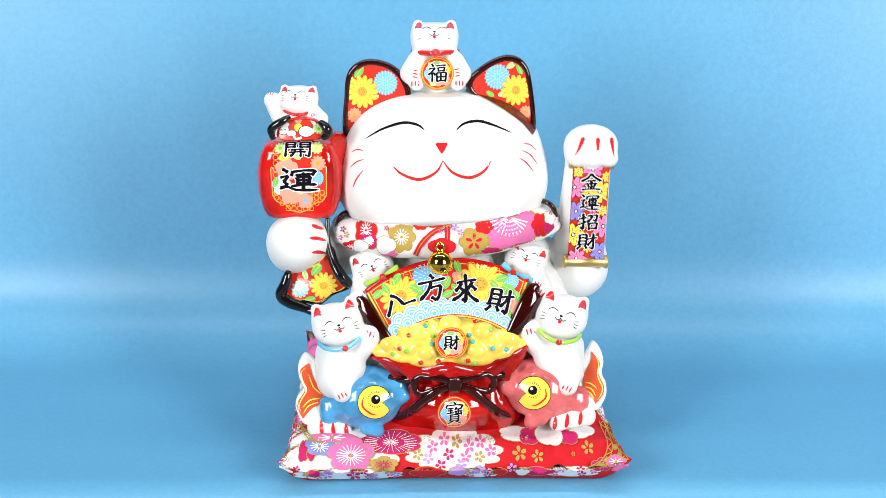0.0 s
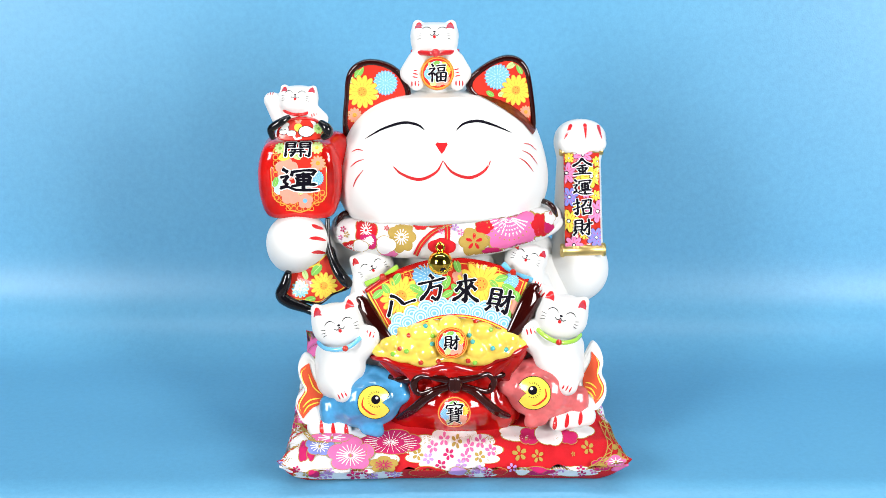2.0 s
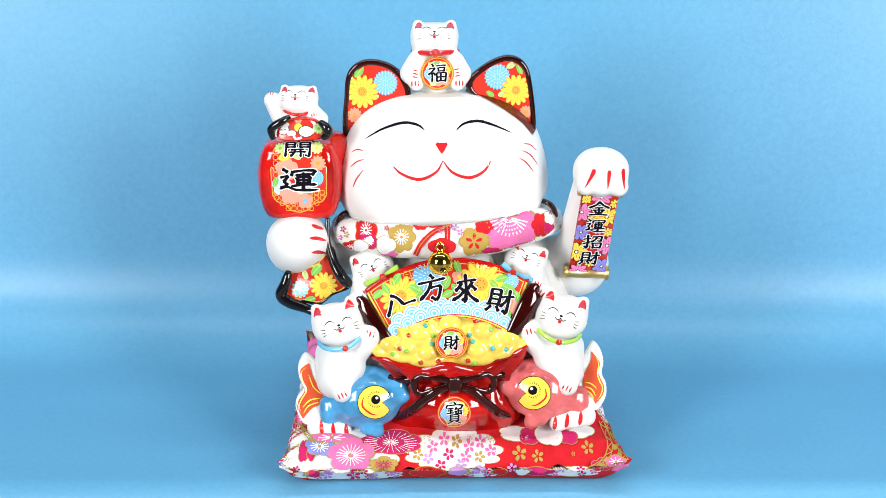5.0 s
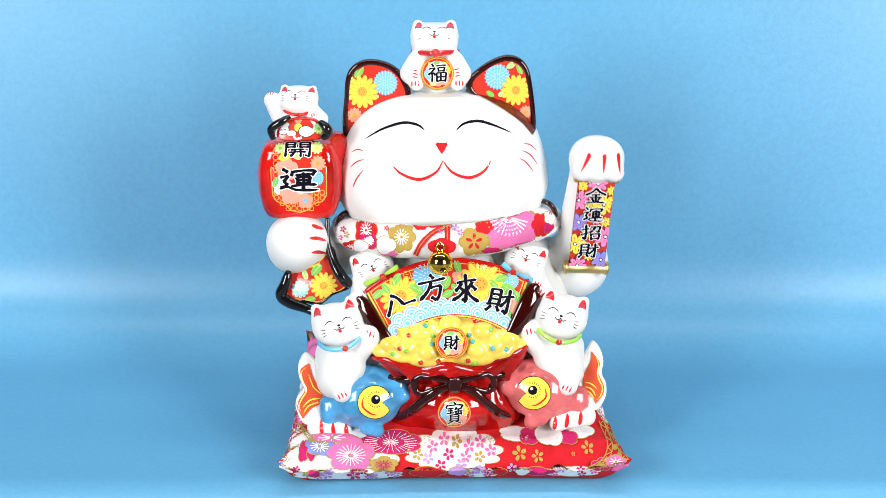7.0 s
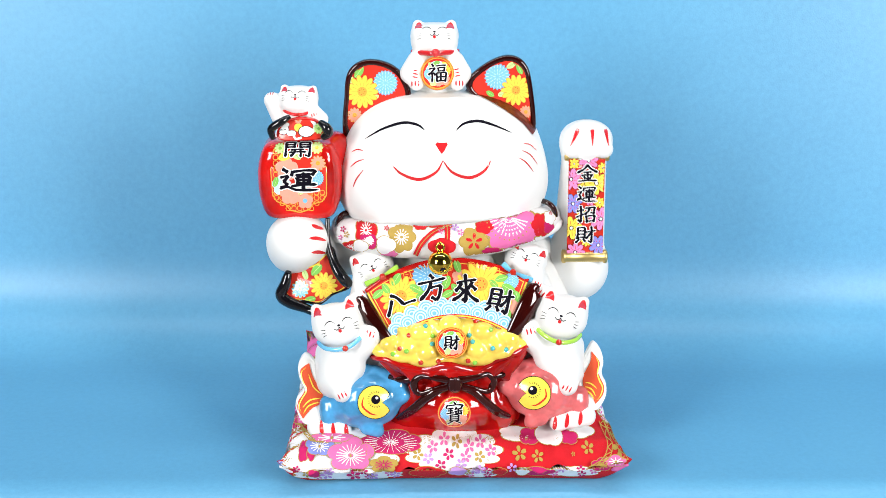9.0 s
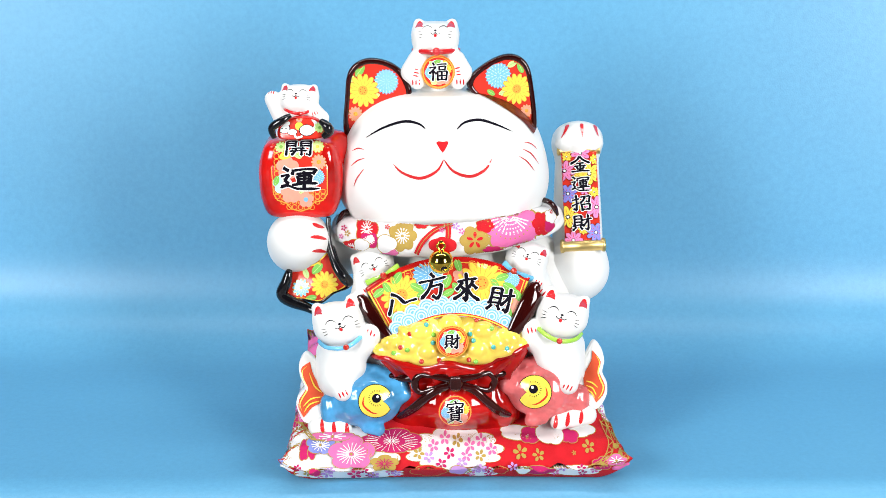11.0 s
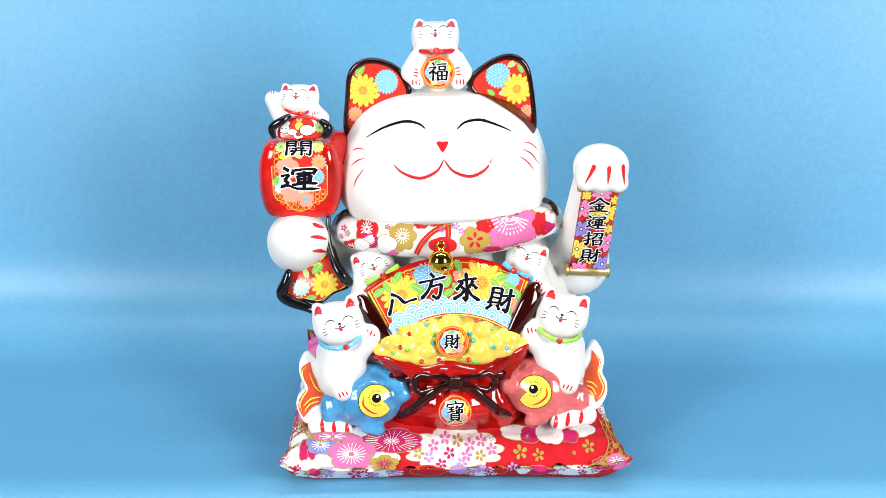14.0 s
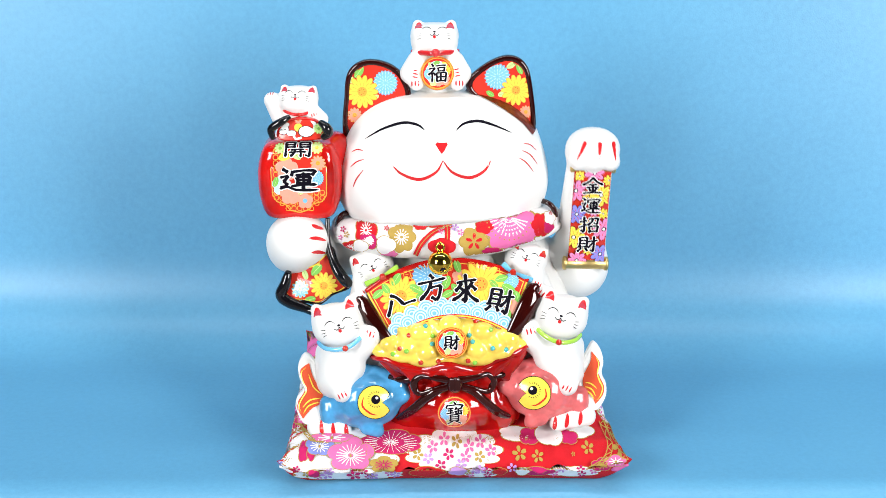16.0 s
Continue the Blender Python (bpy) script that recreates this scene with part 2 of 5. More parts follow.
# strokes of the brush characters, in hundredths of their box, from its upper corner
BRUSH = {
    "八": [[(16, 26), (11, 58), (2, 96)], [(12, 4), (34, 14), (56, 44), (98, 28)]],
    "方": [[(44, 0), (56, 14)], [(2, 34), (50, 25), (98, 14)], [(48, 28), (36, 62), (8, 96)], [(46, 50), (82, 42), (76, 80), (64, 96), (50, 86)]],
    "來": [[(14, 32), (86, 18)], [(44, 0), (50, 50), (50, 97), (38, 88)], [(32, 32), (10, 60)], [(24, 46), (40, 58)], [(72, 26), (57, 50)], [(70, 40), (87, 53)], [(46, 54), (28, 76), (0, 93)], [(51, 54), (70, 78), (99, 94)]],
    "財": [[(14, 12), (12, 68)], [(14, 13), (48, 10), (46, 68)], [(15, 30), (45, 29)], [(14, 48), (45, 47)], [(4, 70), (50, 63)], [(20, 74), (4, 93)], [(40, 72), (50, 88)], [(54, 36), (98, 27)], [(80, 4), (79, 93), (66, 84)], [(78, 38), (54, 70)]],
    "運": [[(12, 10), (23, 21)], [(6, 42), (24, 37), (14, 57), (22, 70), (6, 80)], [(4, 86), (22, 78), (46, 90), (98, 89)], [(36, 18), (33, 34)], [(37, 20), (92, 15), (84, 31)], [(44, 34), (80, 30)], [(46, 42), (48, 66)], [(47, 43), (79, 39), (76, 63)], [(48, 54), (75, 51)], [(48, 65), (75, 62)], [(32, 76), (93, 69)], [(62, 24), (61, 87)]],
    "開": [[(14, 6), (11, 96)], [(14, 8), (42, 6), (40, 40)], [(15, 23), (40, 22)], [(15, 38), (40, 37)], [(58, 7), (58, 40)], [(58, 8), (89, 6), (87, 94), (76, 86)], [(60, 23), (86, 22)], [(60, 38), (86, 37)], [(30, 55), (70, 52)], [(24, 71), (77, 67)], [(42, 54), (40, 72), (28, 92)], [(60, 53), (60, 94)]],
    "寶": [[(49, 0), (54, 8)], [(13, 14), (9, 26)], [(14, 16), (92, 11), (84, 24)], [(17, 29), (44, 26)], [(20, 38), (42, 37)], [(12, 51), (46, 46)], [(31, 28), (31, 48)], [(60, 21), (54, 32)], [(56, 30), (85, 28)], [(51, 41), (89, 37)], [(70, 28), (70, 50)], [(58, 43), (59, 52), (84, 50)], [(84, 41), (84, 52)], [(30, 57), (30, 86)], [(30, 57), (71, 55), (70, 86)], [(31, 66), (69, 65)], [(31, 76), (69, 75)], [(27, 87), (73, 85)], [(42, 88), (18, 100)], [(58, 88), (84, 99)]],
    "金": [[(50, 3), (32, 28), (2, 46)], [(50, 5), (68, 26), (98, 43)], [(32, 46), (68, 43)], [(22, 62), (77, 59)], [(50, 45), (50, 90)], [(33, 68), (40, 80)], [(68, 65), (60, 79)], [(6, 94), (95, 90)]],
    "招": [[(5, 34), (38, 26)], [(24, 3), (25, 92), (13, 82)], [(4, 66), (38, 50)], [(48, 16), (92, 11), (86, 45), (74, 39)], [(67, 16), (60, 34), (44, 50)], [(51, 58), (54, 94)], [(52, 60), (92, 56), (87, 90)], [(55, 89), (87, 86)]],
    "福": [[(20, 2), (29, 14)], [(5, 30), (37, 24), (4, 60)], [(22, 44), (22, 98)], [(28, 50), (39, 61)], [(45, 12), (94, 8)], [(54, 22), (56, 41)], [(54, 23), (88, 20), (84, 39)], [(56, 40), (84, 38)], [(45, 50), (48, 96)], [(46, 51), (96, 47), (91, 96)], [(48, 73), (91, 70)], [(68, 50), (68, 93)], [(48, 94), (91, 92)]],
}


class Print:
    """Flat painted shapes laid on a surface: each layer a hair above the last."""

    def __init__(self, skin, at, roll=0.0, lift=0.0003, clip=None):
        self.skin, self.at, self.lift, self.clip = skin, Vector(at), lift, clip
        self.c, self.s = math.cos(radians(roll)), math.sin(radians(roll))
        self.v, self.f, self.m, self.mats = [], [], [], []

    def slot(self, mat):
        if mat not in self.mats:
            self.mats.append(mat)
        return self.mats.index(mat)

    def lay(self, x, z, layer):
        x, z = x * self.c + z * self.s, z * self.c - x * self.s
        p = self.at + SIDE * x + RISE * z
        hit = self.skin.ray_cast(p - INTO * 0.2, INTO, 0.4)[0] or self.skin.find_nearest(p)[0]
        self.v.append(hit - INTO * (self.lift + layer * 0.00014))
        return len(self.v) - 1

    def rings(self, x, z, outline, mat, layer, rings=3):
        """outline: offsets from (x, z), star-shaped."""
        k, n = self.slot(mat), len(outline)
        mid = self.lay(x, z, layer)
        last = None
        for i in range(1, rings + 1):
            row = [self.lay(x + a * i / rings, z + b * i / rings, layer) for a, b in outline]
            for j in range(n):
                self.f.append([mid, row[j], row[(j + 1) % n]] if last is None else [last[j], row[j], row[(j + 1) % n], last[(j + 1) % n]])
                self.m.append(k)
            last = row

    def disc(self, x, z, r, mat, layer=0, n=28, sz=1.0, rings=3):
        self.rings(x, z, [(r * math.cos(2 * math.pi * i / n), r * sz * math.sin(2 * math.pi * i / n)) for i in range(n)], mat, layer, rings)

    def petal(self, x, z, a, r0, r1, w, mat, layer=0):
        mid, half = (r0 + r1) / 2, (r1 - r0) / 2
        ca, sa = math.cos(a), math.sin(a)
        out = []
        for i in range(12):
            t = 2 * math.pi * i / 12
            l, s = half * math.cos(t), w * math.sin(t) * (0.8 + 0.2 * math.cos(t))
            out.append((l * ca - s * sa, l * sa + s * ca))
        self.rings(x + mid * ca, z + mid * sa, out, mat, layer, 1)

    def daisy(self, x, z, r, petals, heart, n=14, layer=0, turn=0.0, core=0.3):
        for i in range(n):
            a = turn + 2 * math.pi * i / n
            self.petal(x, z, a, r * core * 0.6, r * 1.03, r * 3.0 / n, heart, layer)
            self.petal(x, z, a, r * core * 0.6, r, r * 2.4 / n, petals, layer + 0.5 + 0.5 * (i % 2))
            self.petal(x, z, a, r * core, r * 0.7, r * 0.016, heart, layer + 1.6)
        self.disc(x, z, r * core, heart, layer + 2, 16, rings=1)
        for i in range(7):
            a = 2 * math.pi * i / 7
            self.disc(x + 0.55 * r * core * math.cos(a), z + 0.55 * r * core * math.sin(a), 0.03 * r, I_RED, layer + 2.6, 6, rings=1)

    def mum(self, x, z, r, petals, veins, layer=0):
        """A chrysanthemum: a fringed disc with rows of fine petals."""
        n = 22
        self.rings(x, z, [((r * (1.0 if i % 2 else 0.86)) * math.cos(math.pi * i / n), (r * (1.0 if i % 2 else 0.86)) * math.sin(math.pi * i / n)) for i in range(2 * n)], petals, layer, 2)
        for row, (a, b, m) in enumerate(((0.62, 0.9, 20), (0.36, 0.58, 14), (0.12, 0.32, 8))):
            for i in range(m):
                self.petal(x, z, 2 * math.pi * (i + 0.5 * row) / m, r * a, r * b, r * 0.035, veins, layer + 1)

    def blossom(self, x, z, r, mat, layer=0, lobes=5, depth=0.22, turn=0.3, notch=0.0):
        n = lobes * 12
        out = []
        for i in range(n):
            a = 2 * math.pi * i / n
            c = abs(math.cos(lobes * a / 2))
            q = r * (1 - depth + depth * c ** 0.7 - (notch if c > 0.97 else 0))
            out.append((q * math.cos(a + turn), q * math.sin(a + turn)))
        self.rings(x, z, out, mat, layer, 3)

    def leaf(self, x, z, length, a, mat, vein, layer=0):
        w = length * 0.27
        out = []
        for i in range(20):
            t = 2 * math.pi * i / 20
            l, s = math.cos(t) * length / 2, math.sin(t) * w * (0.75 + 0.25 * abs(math.sin(t)))
            out.append((l * math.cos(a) - s * math.sin(a), l * math.sin(a) + s * math.cos(a)))
        self.rings(x, z, out, mat, layer, 2)
        if vein:
            h = length * 0.42
            self.ribbon([(x - h * math.cos(a), z - h * math.sin(a)), (x + h * math.cos(a), z + h * math.sin(a))], length * 0.03, vein, layer + 1, 6)

    def ribbon(self, pts, width, mat, layer=0, n=16, taper=False, closed=False):
        k = self.slot(mat)
        line = smooth_curve([(a, b, 0) for a, b in pts], n, closed)
        m, rows = len(line), []
        for i, p in enumerate(line):
            q0, q1 = (line[i - 1], line[(i + 1) % m]) if closed else (line[max(0, i - 1)], line[min(m - 1, i + 1)])
            d = (q1 - q0).normalized()
            s = i / (m - 1)
            w = width(s) / 2 if callable(width) else width / 2 * (max(0.06, math.sin(math.pi * s) ** 0.7) if taper else 1)
            rows.append((self.lay(p.x - d.y * w, p.y + d.x * w, layer), self.lay(p.x + d.y * w, p.y - d.x * w, layer)))
        for i in range(m if closed else m - 1):
            a, b = rows[i], rows[(i + 1) % m]
            self.f.append([a[1], b[1], b[0], a[0]])
            self.m.append(k)

    def patch(self, fn, ns, nt, mat, layer=0):
        k = self.slot(mat)
        g = [[self.lay(*fn(i / ns, j / nt), layer) for j in range(nt + 1)] for i in range(ns + 1)]
        for i in range(ns):
            for j in range(nt):
                self.f.append([g[i][j], g[i + 1][j], g[i + 1][j + 1], g[i][j + 1]])
                self.m.append(k)

    def inked(self, glyph, x, z, w, h, layer=4, roll=0.0):
        """A brush character stroke by stroke: each pressed at its start and end, on a white halo."""
        cr, sr = math.cos(radians(roll)), math.sin(radians(roll))
        pen = 0.138 * math.sqrt(w * h) * min(1.0, (9 / len(BRUSH[glyph])) ** 0.45)
        pieces = []
        for stroke in BRUSH[glyph]:
            line = [Vector(((a / 100 - 0.5) * w, (0.5 - b / 100) * h)) for a, b in stroke]
            run = [line[0]]
            for i in range(1, len(line)):
                run.append(line[i])
                last = i == len(line) - 1
                if last or (line[i] - line[i - 1]).angle(line[i + 1] - line[i]) > 1.0:
                    pieces.append(run)
                    run = [line[i]]
        for grow, mat, lift in ((0.00035 + 0.018 * w, I_WHITE, 0), (0.0, I_BLACK, 2)):
            for j, run in enumerate(pieces):
                d = run[-1] - run[0]
                level = abs(d.x) > 1.6 * abs(d.y)
                fine = 0.72 if level else 1.0
                ext = d.normalized() * (0.25 * pen + grow * 0.6)
                q = [run[0] - ext * 0.6] + run[1:-1] + [run[-1] + ext]
                if len(q) == 2:
                    q.insert(1, (q[0] + q[1]) / 2 + Vector((-d.y, d.x)) * 0.03)
                press = lambda t: (pen * fine * (0.72 + 0.42 * abs(2 * t - 1) ** 1.4 + 0.12 * t) * min(1.0, 0.25 + 9 * t, 0.12 + 6 * (1 - t))) + 2 * grow
                self.ribbon([(x + p.x * cr - p.y * sr, z + p.x * sr + p.y * cr) for p in q], press, mat, layer + lift + 0.05 * j, 14)

    def done(self, name, parent, label=""):
        return part(name, (self.v, self.f, self.m), self.mats, parent, label)


# ---- setting ----


def build_setting():
    """A seamless paper sweep on a table, and the plain room that closes the place."""
    prof = [(-0.152 + 0.01 * i, 0.0) for i in range(0, 24, 4)]
    # the paper bends up softly: its slope eases in and out along the bend
    y1, z1, bend = 0.098, 0.0, 0.176
    prof += [(y1, z1)]
    for i in range(1, 45):
        u = i / 44
        slope = radians(84) * u * u * (3 - 2 * u)
        y1, z1 = y1 + bend / 44 * math.cos(slope), z1 + bend / 44 * math.sin(slope)
        prof.append((y1, z1))
    y1, z1 = prof[-1]
    prof += [(y1 + 0.010 * k, z1 + 0.10 * k) for k in range(1, 10)]
    xs = [-0.9 + 0.06 * i for i in range(31)]
    v, f = [], []
    for y, z in prof:
        for x in xs:
            front = -0.1484 - 0.029 * (0.335 - x)
            back = -0.012 * x * min(1.0, max(0.0, (y - 0.10) / 0.15))
            v.append((x, front if y < -0.15 else y + back, z + 0.0004 * math.sin(9 * x + 5 * y)))
    n = len(xs)
    for i in range(len(prof) - 1):
        f += [[i * n + j, i * n + j + 1, (i + 1) * n + j + 1, (i + 1) * n + j] for j in range(n - 1)]
    ob = part("backdrop", (v, f, None), PAPER, label="seamless sky-blue studio paper sweeping up behind")
    mod = ob.modifiers.new("thickness", "SOLIDIFY")
    mod.thickness, mod.offset = 0.0012, -1
    tagged(ob, category="backdrop", kind="structure")

    def slab(name, lo, hi, label, mat=WALL):
        c = [(x, y, z) for x in (lo[0], hi[0]) for y in (lo[1], hi[1]) for z in (lo[2], hi[2])]
        q = [[0, 1, 3, 2], [4, 6, 7, 5], [0, 4, 5, 1], [2, 3, 7, 6], [0, 2, 6, 4], [1, 5, 7, 3]]
        tagged(part(name, (c, q, None), mat, label=label, smooth=False), category=name.split("_")[0], kind="structure")
    slab("floor", (-2.2, -2.4, -0.06), (2.2, 1.4, -0.006), "grey studio floor under the paper", TABLE)
    slab("ceiling", (-2.2, -2.4, 2.2), (2.2, 1.4, 2.3), "plain dark grey studio ceiling")
    slab("wall_north", (-2.2, 1.3, -0.006), (2.2, 1.4, 2.2), "plain dark grey studio wall")
    slab("wall_south", (-2.2, -2.4, -0.006), (2.2, -2.3, 2.2), "plain dark grey studio wall")
    slab("wall_west", (-2.2, -2.3, -0.006), (-2.1, 1.3, 2.2), "plain dark grey studio wall")
    slab("wall_east", (2.1, -2.3, -0.006), (2.2, 1.3, 2.2), "plain dark grey studio wall")


# ---- the cushion ----


def build_cushion():
    cu = thing("cushion", (0, 0, 0), "flat square cushion in red and white blossom-printed cotton", "cushion")
    n = 130
    v, f = [], []

    def point(u, w, top):
        bow = 0.035
        x = 0.140 * u * (1 - bow * (1 - w * w)) * (1 - 0.05 * max(0.0, w))
        y = 0.140 * w * (1 - bow * (1 - u * u))
        x, y = x - 0.035 * y - 0.0035, y + 0.012 * x
        h = max(0.0, (1 - u ** 4) * (1 - w ** 4)) ** 0.42
        edge = 1 - min(1.0, h * 1.15)
        ends, sides = math.exp(-((1 - abs(w)) / 0.16) ** 2), math.exp(-((1 - abs(u)) / 0.16) ** 2)
        pucker = 0.0075 * noise.noise((11 * u, 1.6 * w, 1)) * ends * (1 - u ** 8) + 0.0065 * noise.noise((1.6 * u, 11 * w, 4)) * sides * (1 - w ** 8)
        pucker += 0.0042 * noise.noise((2.6 * u + 1.3 * w, 2.6 * w, 9)) * min(1.0, 1.6 * h) + 0.0020 * noise.noise((7 * u - 3 * w, 5 * w, 2)) * h
        point_out = (abs(u) * abs(w)) ** 14
        x, y = x + math.copysign(0.002, u) * point_out, y + math.copysign(0.002, w) * point_out
        seam = 0.019 + 0.004 * noise.noise((4 * u, 4 * w, 7)) * edge + 0.012 * (abs(u * w)) ** 9
        if top:
            z = seam + 0.026 * h + pucker
            z -= 0.0075 * math.exp(-((x - 0.006) / 0.075) ** 4 - ((y + 0.098) / 0.022) ** 2)
        else:
            tuck = min(1.0, min(1 - abs(u), 1 - abs(w)) / 0.17)
            z = max(0.0008, seam * (1 - tuck) ** 1.2 + pucker * 0.3 * edge * (1 - tuck))
        return x, y, z
    for top in (True, False):
        k = len(v)
        for i in range(n + 1):
            for j in range(n + 1):
                a, b = -1 + 2 * i / n, -1 + 2 * j / n
                a, b = math.sin(a * math.pi / 2), math.sin(b * math.pi / 2)
                v.append(point(a, b, top))
        for i in range(n):
            for j in range(n):
                q = [k + i * (n + 1) + j, k + (i + 1) * (n + 1) + j, k + (i + 1) * (n + 1) + j + 1, k + i * (n + 1) + j + 1]
                f.append(q if top else q[::-1])
    pad = part("pad", (v, f, None), C_RED, cu)
    skin = tree((v, f, None))
    # corner tufts
    for sx, sy in ((-1, -1), (1, -1), (-1, 1), (1, 1)):
        c = Vector((0.131 * sx * (1 if sy < 0 else 0.95) - 0.035 * 0.131 * sy - 0.0035, 0.131 * sy + 0.0016 * sx, 0.022))
        tip = Vector((0.0075 * sx, 0.0075 * sy, 0.0025 if sy < 0 else 0.006))
        part("corner_tuft", solid(blend(0.006, rod(c, c + tip * 1.1, 0.0050, 0.0012), rod(c - tip * 1.2, c, 0.0075, 0.0050)), 0.0012), C_WHITE if sx < 0 and sy < 0 else C_PINK, cu)

    level = [0.0003]

    def blob(px, rx, rz, mat, lobes=6, turn=0.3, depth=0.2, edge=True, rings=6):
        """A lobed printed shape with a gold outline; each one lies over those before."""
        p = Print(skin, px, 0, level[0])
        level[0] += 0.00008
        for grow, m, layer in ((1.0, C_GOLD, 0), (0.0, mat, 0.5)) if edge else ((0.0, mat, 0),):
            a0, b0 = (rx, rz) if grow else (rx - 1.3, rz - 1.1)
            out = []
            n = lobes * 10
            for i in range(n):
                a = 2 * math.pi * i / n
                q = 1 - depth + depth * abs(math.cos(lobes * a / 2)) ** 0.7
                out.append((mm * a0 * q * math.cos(a + turn), mm * b0 * q * math.sin(a + turn)))
            p.rings(0, 0, out, m, layer, rings + 10)
        return p

    def sprig(p, spots, r, mats, layer=5):
        for i, (x, z) in enumerate(spots):
            m = mats[i % len(mats)]
            for k in range(5):
                p.petal(mm * x, mm * z, 0.5 + i + 2 * math.pi * k / 5, mm * r * 0.2, mm * r, mm * r * 0.32, m, layer)

    def rays(p, rx, rz, mat, n=16, r0=0.12, r1=0.62, w=1.5):
        for k in range(n):
            a = 2 * math.pi * k / n
            p.ribbon([(mm * rx * r0 * math.cos(a), mm * rz * r0 * math.sin(a)), (mm * rx * r1 * math.cos(a), mm * rz * r1 * math.sin(a))], mm * w, mat, 5, 6)

    def rope(at, pts):
        p = Print(skin, at, 0, level[0] + 0.0001)
        c = smooth_curve([(a, b, 0) for a, b in pts], 12)
        for off in (-4.5, 4.5):
            p.ribbon([(mm * (a + off), mm * b) for a, b in pts], mm * 1.5, C_GOLD, 3, 20)
        for k in range(12):
            a, b = c[k], c[k + 1]
            side = 4.5 if k % 2 else -4.5
            p.ribbon([(mm * (a.x - side), mm * a.y), (mm * (b.x + side), mm * b.y)], mm * 1.3, C_GOLD, 3, 2)
        p.done("printed_rope", pad)
    mm = 0.00046
    # white grounds
    p = blob((-0.0932, -0.1250, 0.0299), 116, 42, C_WHITE, 11, 0.2, 0.12, True, 16)
    sprig(p, ((-92, 18), (-100, -14), (-70, -26), (-30, 30)), 7, (C_ROSE, C_BLUE))
    p.done("printed_white_ground", pad)
    p = blob((0.0003, -0.1200, 0.0290), 90, 34, C_WHITE, 11, 0.1, 0.16, True, 14)
    sprig(p, ((-36, 8), (-16, 18), (6, 14), (-44, -10), (-8, -4), (28, 8), (48, 14), (46, -8), (14, -20), (-22, -22), (66, 2), (22, -8), (-62, -4)), 10, (C_PINK, C_PINK, C_GOLD, C_LILAC, C_ROSE))
    p.done("printed_white_ground", pad)
    for px, rx, rz, n in (((-0.0845, -0.1370, 0.0148), 100, 16, 10), ((0.0230, -0.1370, 0.0158), 34, 13, 6), ((0.0960, -0.1350, 0.0168), 54, 13, 7), ((-0.1376, -0.0300, 0.0308), 20, 26, 6), ((0.1329, -0.0200, 0.0208), 18, 16, 6), ((-0.1345, -0.0700, 0.0317), 18, 18, 6)):
        p = blob(px, rx, rz, C_WHITE, n, 0.3, 0.14)
        sprig(p, [(rx * 0.75 * math.cos(a), rz * 0.5 * math.sin(a)) for a in (0.3, 1.2, 2.0, 2.9, 3.9, 5.2)], min(8, rx * 0.3), (C_PINK, C_ROSE, C_LILAC, C_GOLD))
        p.done("printed_white_ground", pad)
    for px, rx, rz, m in (((-0.1363, 0.1104, 0.0280), 30, 34, C_PINK), ((-0.1384, 0.0075, 0.0260), 22, 30, C_WHITE), ((-0.1370, -0.0464, 0.0260), 16, 22, C_ROSE)):
        blob(px, rx, rz, m, 5, 0.3, 0.16).done("printed_petal", pad)
    # large flowers
    p = blob((-0.0506, -0.1120, 0.0332), 58, 19, C_ROSE, 7, 0.4, 0.14)
    rays(p, 50, 16, C_WHITE, 26, 0.5, 0.95, 0.8)
    rays(p, 40, 20, C_WHITE, 14, 0.05, 0.36, 1.0)
    p.done("printed_rose_flower", pad)
    for px, rx, rz, m, turn in (((-0.1207, -0.1250, 0.0310), 10, 18, C_ROSE, 0.9), ((-0.1143, -0.1250, 0.0299), 9, 14, C_ROSE, 0.2), ((0.0523, -0.0900, 0.0318), 34, 11, C_WHITE, 0.1), ((0.1042, -0.0900, 0.0334), 30, 10, C_WHITE, 0.1), ((0.0631, -0.1000, 0.0330), 20, 12, C_ROSE, 0.5), ((0.0948, -0.1000, 0.0330), 18, 11, C_ROSE, 0.5), ((0.0789, -0.1000, 0.0351), 26, 18, C_WHITE, 1.57), ((-0.0203, -0.1370, 0.0168), 34, 14, C_RED, 0.2), ((0.0038, -0.1370, 0.0178), 18, 11, C_LILAC, 0.4), ((0.0676, -0.1370, 0.0178), 34, 11, C_ROSE, 0.2), ((0.0562, -0.1370, 0.0178), 14, 11, C_WHITE, 0.5), ((-0.1120, -0.1350, 0.0158), 12, 10, C_ROSE, 0.5), ((0.0380, -0.1370, 0.0178), 14, 10, C_RED, 0.3)):
        blob(px, rx, rz, m, 3 if m is C_WHITE else 4, turn, 0.2).done("printed_petal", pad)
    for px, rx, rz, m, ray, n in (((-0.1078, -0.1150, 0.0321), 28, 16, C_BLUE, C_WHITE, 14), ((-0.0823, -0.1250, 0.0284), 43, 28, C_PINK, C_WHITE, 20), ((-0.0556, -0.1300, 0.0223), 26, 15, C_GOLD, C_ROSE, 12), ((0.1196, -0.1300, 0.0223), 20, 14, C_ROSE, C_GOLD, 10), ((0.1302, -0.1320, 0.0264), 20, 12, C_PINK, C_WHITE, 8), ((-0.0987, -0.1000, 0.0330), 40, 8, C_PINK, C_WHITE, 8), ((0.1329, 0.0000, 0.0238), 16, 10, C_PINK, C_WHITE, 8), ((-0.1269, -0.0500, 0.0276), 14, 12, C_PINK, C_WHITE, 8)):
        p = blob(px, rx, rz, m, 5, 0.3, 0.24)
